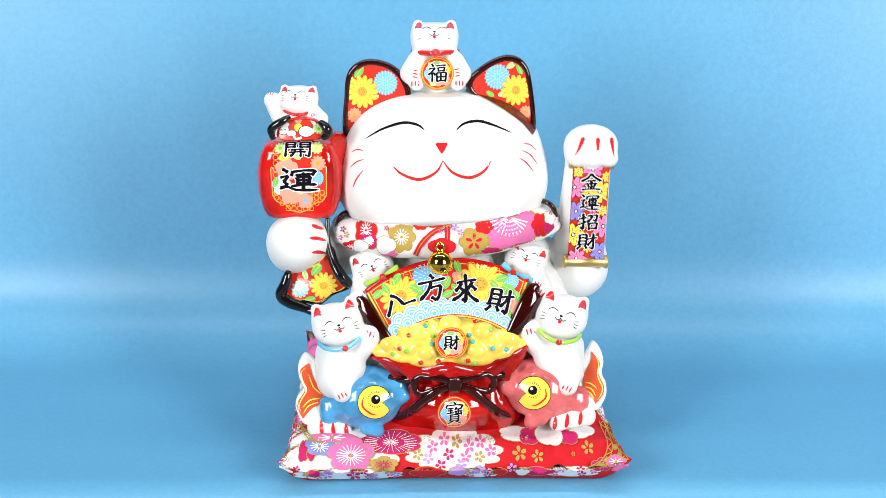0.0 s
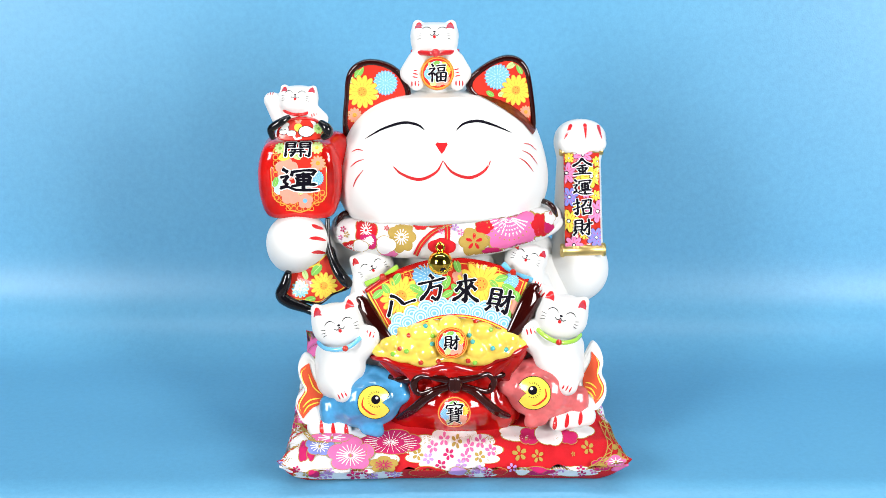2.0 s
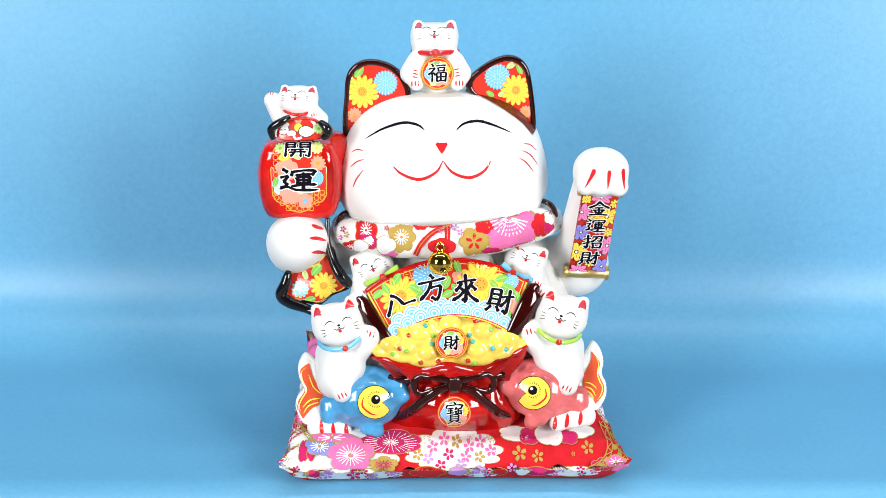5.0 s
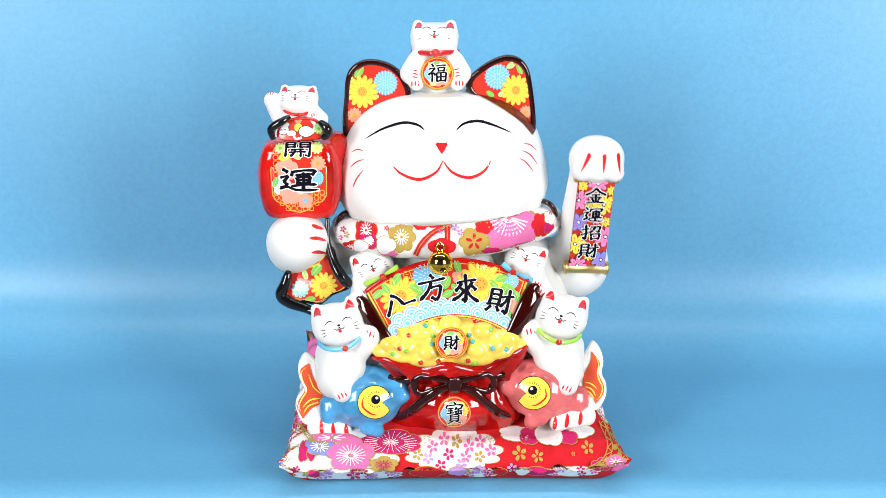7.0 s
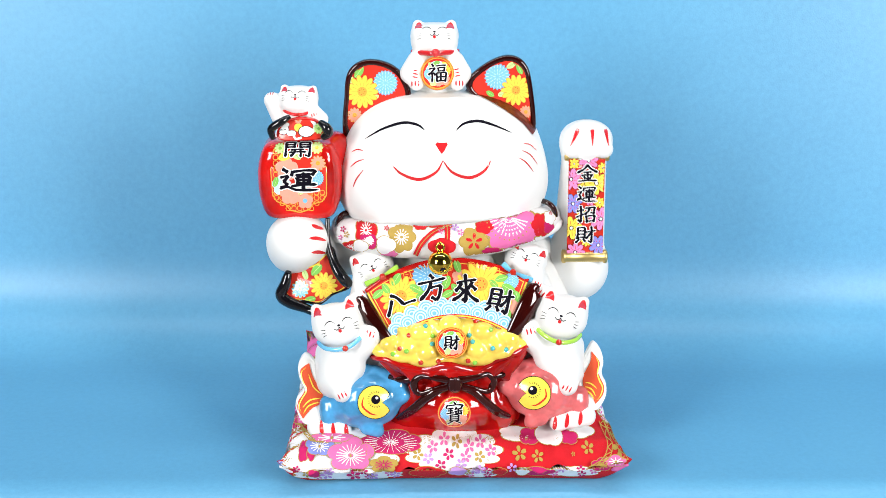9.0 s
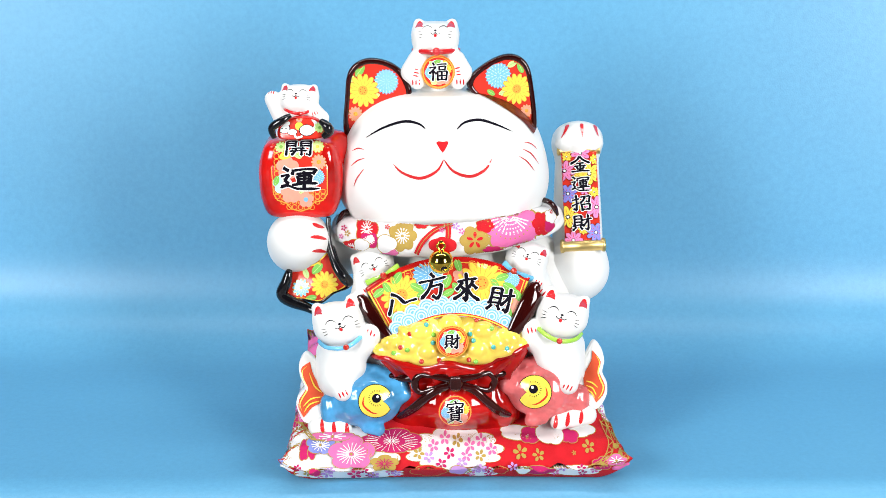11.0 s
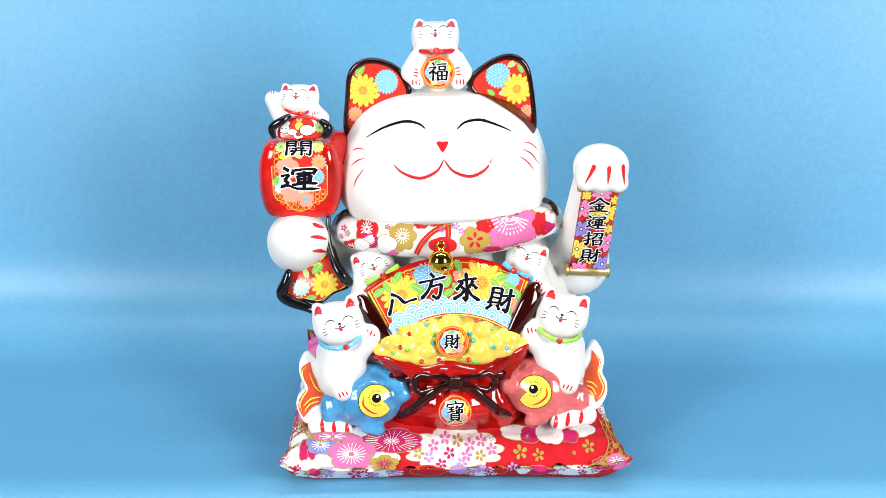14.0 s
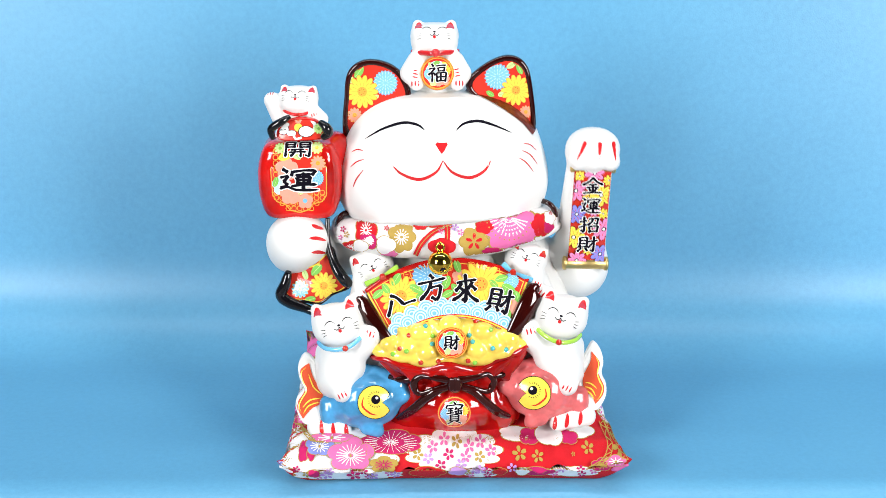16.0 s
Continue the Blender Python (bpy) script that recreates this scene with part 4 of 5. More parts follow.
    for x, y, r, m in ((605, 405, 6, C_ROSE), (612, 415, 6, C_GOLD), (600, 420, 5, C_PINK), (805, 403, 7, C_LILAC), (815, 412, 6, C_PINK), (978, 376, 4, C_RED), (685, 404, 5, C_RED), (780, 410, 5, C_PINK)):
        p = Print(skin, spot(x, y), 0, 0.0014)
        for i in range(5):
            p.petal(0, 0, 2 * math.pi * i / 5, r * 0.2 * k, r * k, r * 0.3 * k, m, 1)
        p.done("printed_petals", roll)
    for pts in (((736, 452), (748, 430), (770, 410), (800, 398)), ((790, 395), (792, 412), (790, 440))):
        p = Print(skin, spot(768, 425), 0, 0.0010)
        q = [((x - 768) * k, (425 - y) * k) for x, y in pts]
        p.ribbon(q, 0.0042, C_RED, 1, 14)
        p.ribbon(q, 0.0006, C_GOLD, 3, 14)
        p.done("printed_rope", roll)
    for pts in ([(0.0690, -0.0200, 0.2106), (0.0749, -0.0300, 0.2140), (0.0803, -0.0340, 0.2128), (0.0842, -0.0340, 0.2084), (0.0861, -0.0300, 0.2012)], [(-0.0874, -0.0300, 0.2042), (-0.0918, -0.0340, 0.2034), (-0.0953, -0.0340, 0.1975), (-0.0966, -0.0320, 0.1890), (-0.0951, -0.0240, 0.1754)]):
        part("collar_end", tube(pts, 0.0023, 36, 12), BROWN, cat, "dark glazed collar behind the cotton roll")
    # bell
    c = Vector((-0.0102, -0.1000, 0.1836))
    r = 0.0099
    hole = Vector((r * 0.24, -r * 0.86, -r * 0.36))
    s = carve(0.0004, ell(c, r), blend(0.0002, ell(c + hole, r * 0.27), rod(c + hole, c + Vector((r * 0.10, -r * 0.35, -r * 0.98)), r * 0.10)))
    hung = thing("bell", tuple(c), "polished round gold bell hanging from the neck roll", "bell")
    part("shell", solid(s, 0.0006), GOLD, hung)
    # black ball added in the shell: stands for the shade seen through the slot
    part("slot_shade", ball(c, r * 0.86), BLACK, hung, "black ball added inside the bell, standing for the shade in its slot")
    part("loop", tube([c + Vector((0, 0, r * 0.95)), c + Vector((-0.003, 0, r + 0.003)), c + Vector((0, 0, r + 0.0065)), c + Vector((0.003, 0, r + 0.003))], 0.0011, 20, 8, closed=True), GOLD, hung)
    bow = solid(blend(0.003, ell((-0.0143, -0.0940, 0.1953), (0.006, 0.003, 0.005)), ell((-0.0040, -0.0940, 0.1949), (0.0065, 0.003, 0.0055)), ell((-0.0093, -0.0940, 0.1982), (0.004, 0.003, 0.004))), 0.0012)
    part("bow", bow, C_RED, neck, "small red cotton bow above the bell")


def build_mallet(cat):
    c = (-0.1256, -0.0300, 0.2360)
    s = blend(0.010, ell(c, (0.0308, 0.026, 0.0326), 6.0), ell(c, (0.0326, 0.024, 0.023), 3.0))
    s = blend(0.01, s, rod((-0.0991, -0.0200, 0.2571), (-0.0930, 0.0000, 0.2580), 0.012, 0.008))
    geo = solid(s, 0.0020)
    mal = part("mallet", geo, RED, cat, "glossy red ceramic lucky mallet")
    skin = tree(geo)
    p = Print(skin, (-0.1248, -0.0600, 0.2423), 0, 0.0004)
    e = lambda x, y: ((x - 528) * 0.000468, (315 - y) * 0.000468)
    outline = [(480, 258), (500, 254), (530, 253), (560, 254), (576, 258), (577, 300), (576, 345), (568, 356), (552, 360), (545, 370), (528, 375), (511, 371), (503, 361), (488, 356), (481, 345), (479, 300)]
    for grow, m, layer in ((1.0, I_GOLD, 0), (0.965, I_RED, 1)):
        p.rings(0, 0, [(a * grow, b * grow) for a, b in (e(*q) for q in outline)], m, layer, 6)
    p.blossom(*e(508, 300), 20 * U, I_SALMON, 3)
    p.leaf(*e(506, 278), 26 * U, 0.4, I_YELLOW, I_GREEN, 3)
    p.leaf(*e(524, 276), 22 * U, 2.4, I_LIME, I_GREEN, 4)
    p.daisy(*e(560, 263), 11 * U, I_LIME, I_YELLOW, 10, 3)
    p.daisy(*e(562, 290), 13 * U, I_SALMON, I_GOLD, 12, 3)
    p.mum(*e(557, 315), 15 * U, I_BLUE, I_PALE, 3)
    p.blossom(*e(498, 328), 17 * U, I_PALE, 3)
    p.blossom(*e(512, 343), 18 * U, I_SALMON, 4)
    p.leaf(*e(488, 322), 18 * U, 1.2, I_GREEN, I_LIME, 5)
    p.blossom(*e(538, 354), 14 * U, I_SALMON, 4)
    p.disc(*e(538, 354), 4 * U, I_BLUE, 6, 10)
    for i in range(9):
        for j in range(4):
            x, y = e(488 + i * 10, 340 + j * 9)
            q = 3.2 * U
            if abs(488 + i * 10 - 528) < (46, 46, 36, 22)[j]:
                p.ribbon([(x - q, y - q), (x + q, y - q), (x + q, y + q), (x - q, y + q)], 0.0006, I_GOLD, 2, 8, closed=True)
    for i in range(8):
        x, y = e(489, 270 + i * 10)
        q = 3.4 * U
        p.ribbon([(x - q, y - q), (x + q, y - q), (x + q, y + q), (x - q, y + q)], 0.0006, I_GOLD, 2, 8, closed=True)
    p.daisy(*e(497, 264), 10 * U, I_LIME, I_GREEN, 10, 3)
    p.blossom(*e(543, 336), 10 * U, I_ORANGE, 3)
    p.leaf(*e(532, 338), 16 * U, 0.9, I_LIME, I_GREEN, 4)
    p.inked("開", *e(527, 266), 54 * U, 28 * U, 7)
    p.inked("運", *e(528, 318), 70 * U, 44 * U, 7)
    p.done("floral_label", mal, "floral print with two black brush characters")
    # kitten riding on top, with its red apron
    at = (-0.1262, -0.0250, 0.2990)
    r = 0.0134
    kitten(cat, at, r, 2, [((-0.1404, -0.0220, 0.2802), (-0.1479, -0.0240, 0.2981), 0.0075, 0.0068), ((-0.1266, -0.0200, 0.2811), (-0.1270, -0.0200, 0.2687), 0.016, 0.02), ((-0.1134, -0.0300, 0.2867), (-0.1084, -0.0350, 0.2846), 0.008, 0.007)], PAINT_RED, "small white kitten with a red bow and raised paw", wide=1.20, ears=0.78, tip=0.66, tall=0.84, square=2.5, small=0.95, nose=(-0.12, 0.26), paws=((-1.7, 0.3, 0), (1.05, -0.95, 20)))
    rim, panel, _ = plaque([(-0.1423, -0.0470, 0.2780), (-0.1347, -0.0470, 0.2855), (-0.1237, -0.0470, 0.2883), (-0.1101, -0.0470, 0.2864), (-0.1039, -0.0470, 0.2789), (-0.1057, -0.0500, 0.2722), (-0.1238, -0.0520, 0.2708), (-0.1404, -0.0500, 0.2712)], 0.012, 0.0016, 0.0002, 0.001)
    apron = part("apron", rim, RED, cat, "red printed apron with glossy black sides")
    for pts, w in (([(-0.1311, -0.0500, 0.2904), (-0.1377, -0.0530, 0.2869), (-0.1462, -0.0520, 0.2806), (-0.1447, -0.0520, 0.2722)], 0.0034), ([(-0.1071, -0.0500, 0.2862), (-0.1020, -0.0530, 0.2822), (-0.1004, -0.0520, 0.2773), (-0.1055, -0.0520, 0.2731)], 0.0042)):
        part("apron_edge", tube(pts, lambda s, w=w: w * (0.55 + 0.45 * math.sin(math.pi * s)), 30, 10), BLACK, apron, "glossy black edge")
    part("apron_panel", panel, I_RED, apron)
    p = Print(tree(panel), (-0.1237, -0.0500, 0.2797), 0, 0.0003)
    e = lambda x, y: ((x - 530) * U, (230 - y) * U)
    for grow, m, layer in ((1.12, I_BLACK, 1), (1.0, I_WHITE, 1.5)):
        p.disc(*e(502, 229), 9 * U * grow, m, layer, sz=0.95)
        p.disc(*e(497, 220), 3.4 * U * grow, m, layer)
        p.disc(*e(509, 221), 3.4 * U * grow, m, layer)
        p.disc(*e(516, 236), 8 * U * grow, m, layer, sz=0.6)
        p.disc(*e(541, 233), 12 * U * grow, m, layer, sz=0.75)
        p.ribbon([e(550, 236), e(557, 224), e(551, 213)], 6 * U * grow, m, layer, 10)
        p.ribbon([e(520, 240), e(524, 246), e(534, 243)], 4 * U * grow, m, layer, 8)
    p.disc(*e(528, 226), 7 * U, I_YELLOW, 0)
    p.daisy(*e(563, 228), 9 * U, I_LIME, I_GREEN, 10, 2)
    p.daisy(*e(528, 214), 6 * U, I_SALMON, I_ORANGE, 10, 1)
    for x in (498, 505):
        p.ribbon([e(x - 2, 231), e(x, 229), e(x + 2, 231)], 0.0004, I_BLACK, 3, 6)
    p.done("apron_print", apron, "white kitten and flower print")
    # sleeve below the paw
    rim, panel, edge = plaque([(-0.1379, -0.0450, 0.1604), (-0.1165, -0.0550, 0.1678), (-0.1007, -0.0500, 0.1790), (-0.0945, -0.0500, 0.1641), (-0.0845, -0.0500, 0.1456), (-0.0994, -0.0550, 0.1389), (-0.1110, -0.0550, 0.1304), (-0.1241, -0.0550, 0.1324), (-0.1439, -0.0500, 0.1361)], 0.012, 0.0030, 0.0004, 0.001)
    sleeve = part("sleeve", rim, BLACK, cat, "red floral sleeve with black lacquered trim")
    part("sleeve_panel", panel, I_RED, sleeve)
    p = Print(tree(panel), (-0.1135, -0.0520, 0.1499), 0, 0.0003)
    e = lambda x, y: ((x - 560) * U, (500 - y) * U)
    p.daisy(*e(573, 506), 24 * U, I_YELLOW, I_GOLD, 14, 3)
    p.daisy(*e(531, 512), 16 * U, I_BLUE, I_YELLOW, 12, 2, core=0.2)
    p.leaf(*e(561, 478), 26 * U, 0.8, I_GREEN, I_LIME, 2)
    p.leaf(*e(540, 486), 20 * U, 1.9, I_LIME, I_GREEN, 2)
    p.leaf(*e(548, 531), 22 * U, 0.3, I_GREEN, I_LIME, 2)
    ring = [((v - p.at).dot(SIDE) * 0.97, (v - p.at).dot(RISE) * 0.97) for v in edge[::4]]
    p.ribbon(ring, 0.0009, I_YELLOW, 5, 60, closed=True)
    p.done("sleeve_print", sleeve, "daisy and leaf print")
    part("sleeve_trim", tube([(-0.1033, -0.0450, 0.2039), (-0.1034, -0.0500, 0.1839), (-0.0978, -0.0550, 0.1658), (-0.0913, -0.0580, 0.1560), (-0.0842, -0.0550, 0.1479)], lambda s: (0.0018 + 0.0038 * s) * (1 - 0.9 * s ** 14), 40, 12), BLACK, sleeve, "black lacquered trim")
    part("sleeve_trim", tube([(-0.1357, -0.0520, 0.1613), (-0.1392, -0.0540, 0.1496), (-0.1429, -0.0540, 0.1391), (-0.1355, -0.0550, 0.1329), (-0.1224, -0.0550, 0.1278), (-0.1096, -0.0620, 0.1235)], lambda s: (0.0036 + 0.0016 * math.sin(math.pi * s)) * (1 - 0.85 * abs(2 * s - 1) ** 10) * (1 - 0.2 * s ** 3), 40, 12), BLACK, sleeve, "black lacquered trim")


def build_fan(cat):
    """The open fan on the belly, with sticks, printed leaf and four characters."""
    hub = Vector((0.0054, -0.1195, 0.0287))
    q = 0.000455
    up = Vector((0, 0.29, 1)).normalized()
    A0, A1 = 68.2, 120.5

    def flat(t, ang, out=0.0):
        """Along the leaf (0 inner, 1 outer edge) and round the pivot, in degrees."""
        c = math.cos(math.pi / 2 * max(-1, min(1, (ang - 94.5) / 28)))
        rad = q * ((1 - t) * (228 + 15 * c) + t * (327 + 18 * c))
        x = rad * math.cos(radians(ang))
        return hub + SIDE * x + up * (rad * math.sin(radians(ang))) + Vector((0, out - 0.006 * (1 - (x / 0.07) ** 2), 0))
    v, f = [], []
    n, m = 40, 10
    for layer, out in ((0, 0.0), (1, 0.005)):
        for i in range(n + 1):
            for j in range(m + 1):
                v.append(flat(j / m, A0 + (A1 - A0) * i / n, out))
    w = m + 1
    for i in range(n):
        for j in range(m):
            a = i * w + j
            f.append([a, a + 1, a + w + 1, a + w])
            b = a + (n + 1) * w
            f.append([b, b + w, b + w + 1, b + 1])
    k = (n + 1) * w
    for i in range(n):
        for j in (0, m):
            a, b = i * w + j, (i + 1) * w + j
            f.append([a, b, b + k, a + k])
    geo = (v, f, None)
    fan = part("fan", geo, I_YELLOW, cat, "open folding fan printed with flowers and waves")
    skin = tree(geo)
    # red and gold borders
    p = Print(skin, tuple(flat(0.5, 94.5)), 0, 0.0003)

    def loc(t, s):
        d = flat(t, A1 + (A0 - A1) * s) - p.at
        return d.dot(SIDE), d.dot(RISE)
    p.patch(lambda s, t: loc(0.02 + 0.96 * t, 0.012 + 0.976 * s), 40, 6, I_RED, 0)
    p.patch(lambda s, t: loc(0.045 + 0.91 * t, 0.022 + 0.956 * s), 40, 6, I_YELLOW, 1)
    p.patch(lambda s, t: loc(0.06 + 0.88 * t, 0.028 + 0.944 * s), 40, 6, I_RED, 2)
    p.patch(lambda s, t: loc(0.06 + 0.22 * t, 0.028 + 0.944 * s), 60, 3, I_PALE, 3)
    p.done("printed_border", fan, "red and gold border with pale waves")
    p = Print(skin, tuple(flat(0.5, 94.5)), 0, 0.0003)
    # flowers
    for ang, t, r, kind in ((0.19, 0.60, 37, "d"), (0.39, 0.78, 29, "m"), (0.72, 0.64, 41, "d"), (0.93, 0.50, 22, "b"), (0.9, 0.86, 15, "m"), (0.58, 0.72, 13, "b")):
        x, z = loc(t, ang)
        if kind == "d":
            p.daisy(x, z, r * q, I_YELLOW, I_GOLD, 15, 6)
        elif kind == "m":
            p.mum(x, z, r * q, I_BLUE, I_PALE, 5)
        else:
            p.blossom(x, z, r * q, I_SALMON, 5)
            p.disc(x, z, r * q * 0.25, I_YELLOW, 6, 10)
    for ang, t, l, a in ((0.06, 0.84, 24, 0.7), (0.2, 0.9, 26, 1.0), (0.57, 0.9, 24, 1.9), (0.9, 0.72, 28, 2.6), (0.84, 0.84, 24, 0.3), (0.5, 0.42, 24, 0.5), (0.63, 0.40, 20, 2.6), (0.95, 0.3, 22, 1.6), (0.07, 0.4, 20, 2.0), (0.12, 0.84, 22, 2.2), (0.3, 0.62, 26, 2.7), (0.33, 0.48, 24, 0.4), (0.5, 0.62, 26, 1.2), (0.56, 0.5, 24, 2.3), (0.83, 0.48, 26, 0.5), (0.97, 0.66, 22, 1.9), (0.88, 0.6, 24, 1.2), (0.46, 0.9, 22, 0.2), (0.8, 0.7, 20, 2.4)):
        x, z = loc(t, ang)
        p.leaf(x, z, l * q, a, I_GREEN, I_LIME, 7)
    for ang, t in ((0.27, 0.9), (0.31, 0.8), (0.28, 0.76), (0.47, 0.92), (0.52, 0.88), (0.49, 0.78), (0.65, 0.93), (0.8, 0.93)):
        x, z = loc(t, ang)
        h = 5 * q
        p.ribbon([(x - h, z - h), (x + h, z - h), (x + h, z + h), (x - h, z + h)], 1.3 * q, I_GOLD, 4, 8, closed=True)
        p.ribbon([(x - h / 2, z), (x + h / 2, z)], 1.3 * q, I_GOLD, 4, 2)
    p.done("printed_flowers", fan, "yellow daisies, blue chrysanthemum and leaves")
    # waves of rings
    p = Print(skin, tuple(flat(0.5, 94.5)), 0, 0.0003)
    for row, t in ((1, 0.24), (0, 0.13)):
        for i in range(9 if row == 0 else 8):
            ang = 0.06 + (i + 0.5 * row) * 0.11
            x, z = loc(t, ang)
            lay = 9 if row else 12
            for g, rr in enumerate((15, 12.4, 10.4, 8, 6, 3.6)):
                p.disc(x, z - (1 - rr / 15) * 1.5 * q, rr * q, I_PALE if g % 2 == 0 else I_BLUE, lay + g * 0.4, 18, 1.0, 2)
    p.done("printed_waves", fan, "blue wave rings")
    p = Print(skin, tuple(flat(0.5, 94.5)), 0, 0.0003)
    p.patch(lambda s, t: loc(0.01 + 0.055 * t, 0.012 + 0.976 * s), 40, 2, I_RED, 16)
    p.patch(lambda s, t: loc(0.025 + 0.022 * t, 0.012 + 0.976 * s), 40, 2, I_YELLOW, 16.5)
    for g, x, y, w, h, roll in (("八", 711, 541, 52, 40, 3), ("方", 764, 509, 50, 46, 2), ("來", 825, 510, 46, 50, -2), ("財", 885, 532, 48, 48, -12)):
        d = Vector((-0.0080, -0.0850, 0.1470)) - p.at
        p.inked(g, d.dot(SIDE) + (x - 784) * q, d.dot(RISE) + (530 - y) * q, w * q, h * q, 17, roll)
    p.done("brush_characters", fan, "four black brush characters")
    # end sticks
    for a, side in ((A1, 1), (A0, -1)):
        pts = [flat(-0.02, a + side * 1.2, -0.002), flat(0.3, a + side * 2.4, -0.003), flat(0.7, a + side * 2.8, -0.003), flat(0.92, a + side * 2.8, -0.002), flat(0.97, a + side * 4.2, -0.002)]
        wide = 0.0036 if side > 0 else 0.0054
        part("fan_stick", tube(pts, lambda s, wide=wide: 0.0026 + wide * math.sin(math.pi * min(1, s * 1.08)) ** 0.6, 36, 12, 0.4), BROWN, fan, "dark brown glazed end stick")
    part("fan_edge", tube([flat(1.0, A0 + (A1 - A0) * i / 10, 0.001) for i in range(11)], 0.0020, 60, 10), RED, fan, "raised red upper edge")


def build_bag(cat):
    q = 0.00045
    # gold ingots heaped in the mouth
    s = blend(0.01, ell((-0.0020, -0.0860, 0.1029), (0.053, 0.019, 0.014), 2.3), ell((-0.0020, -0.0890, 0.1150), (0.053, 0.0150, 0.0205), 2.2))
    spots = ((-0.0021, -0.0990, 0.1279), (-0.0263, -0.0990, 0.1206), (0.0240, -0.0990, 0.1216), (-0.0502, -0.0960, 0.1095), (0.0452, -0.0950, 0.1140), (-0.0373, -0.1010, 0.1081), (0.0341, -0.1010, 0.1106), (-0.0203, -0.1030, 0.1050), (0.0190, -0.1030, 0.1069))
    lumps, rnd = [], random.Random(7)
    for spot in spots:
        c = Vector(spot)
        k = 1.16 + 0.16 * rnd.random()
        lean = rnd.uniform(-0.0025, 0.0025)
        tips = [rod(c + Vector((side * 0.0080 * k, 0, -0.0020)), c + Vector((side * 0.0128 * k, 0.0005, 0.0030 + side * lean)), 0.0042 * k, 0.0020 * k) for side in (-1, 1)]
        hull = blend(0.003, ell(c + Vector((0, 0, -0.0030)), (0.0135 * k, 0.0085, 0.0056 * k)), *tips)
        lumps.append(blend(0.0010, hull, ell(c + Vector((0, -0.0018, 0.0032)), (0.0078 * k, 0.0074, 0.0066 * k))))
    geo = solid(blend(0.0022, s, *lumps), 0.0010)
    gold = part("gold_ingots", geo, YELLOW, cat, "heap of yellow glazed ingots")
    skin = tree(geo)
    for i, c in enumerate(((-0.0354, -0.1000, 0.1219), (-0.0221, -0.1000, 0.1298), (-0.0162, -0.1000, 0.1214), (-0.0167, -0.1000, 0.1146), (-0.0373, -0.1000, 0.1086), (-0.0428, -0.1000, 0.1106), (-0.0483, -0.1000, 0.1057), (-0.0117, -0.1000, 0.0997), (0.0130, -0.1000, 0.1219), (0.0184, -0.1000, 0.1332), (0.0158, -0.1000, 0.1165), (0.0303, -0.1000, 0.1268), (0.0318, -0.1000, 0.1111), (0.0177, -0.1000, 0.0987), (0.0122, -0.1000, 0.1002), (0.0048, -0.1000, 0.1244), (-0.0259, -0.1000, 0.0987), (0.0428, -0.1000, 0.1096))):
        c = Vector(c)
        hit = skin.ray_cast(c - INTO * 0.2, INTO, 0.4)[0] or c
        part("gem", ball(hit, 4.6 * q, 8), (GEM_RED, GEM_TEAL, GEM_GREEN)[(i * 7 + i // 3) % 3], gold, "tiny round glass gem")
    coin = lathe([(1e-5, 0.0022), (27 * q, 0.0022), (29 * q, 0.0014), (29 * q, -0.004), (1e-5, -0.004)], (-0.0012, -0.1095, 0.1189), "Y", 40, Matrix.Rotation(-LEAN * 0.6, 3, "X"))
    coin_ob = part("coin", coin, I_GOLD, cat, "round floral coin with one character")
    medallion(tree(coin), (-0.0012, -0.1140, 0.1207), 25 * q, "財", coin_ob, (I_YELLOW,), 29 * q, 28 * q)
    # bag
    rows = [((-0.0021, -0.1110, 0.1034)[2], 0.0655, 0.0305), ((-0.0021, -0.1100, 0.0970)[2], 0.0610, 0.0340), ((-0.0020, -0.1020, 0.0856)[2], 0.0490, 0.0315), ((-0.0020, -0.1000, 0.0788)[2], 0.0455, 0.0275), ((-0.0020, -0.1020, 0.0726)[2], 0.0465, 0.0290), ((-0.0020, -0.1080, 0.0663)[2], 0.0465, 0.0315), ((-0.0020, -0.1120, 0.0560)[2], 0.0525, 0.0320), ((-0.0020, -0.1120, 0.0439)[2], 0.0545, 0.0250), ((-0.0020, -0.1100, 0.0348)[2], 0.0500, 0.0180)]
    line = smooth_curve(rows, 44)
    v, f, n = [], [], 180
    cx, cy = (0.0012, -0.1000, 0.0737)[0], -0.078
    # height of the wavy lip across the front
    lip_x = (-0.0668, -0.0590, -0.0508, -0.0435, -0.0372, -0.0226, -0.0144, -0.0080, -0.0007, 0.0066, 0.0139, 0.0212, 0.0276, 0.0330, 0.0384, 0.0470, 0.0529, 0.0601)
    lip_z = (0.0969, 0.1009, 0.1019, 0.0994, 0.0969, 0.0940, 0.0955, 0.0984, 0.0999, 0.0979, 0.0950, 0.0935, 0.0955, 0.0999, 0.1033, 0.1058, 0.1068, 0.1107)
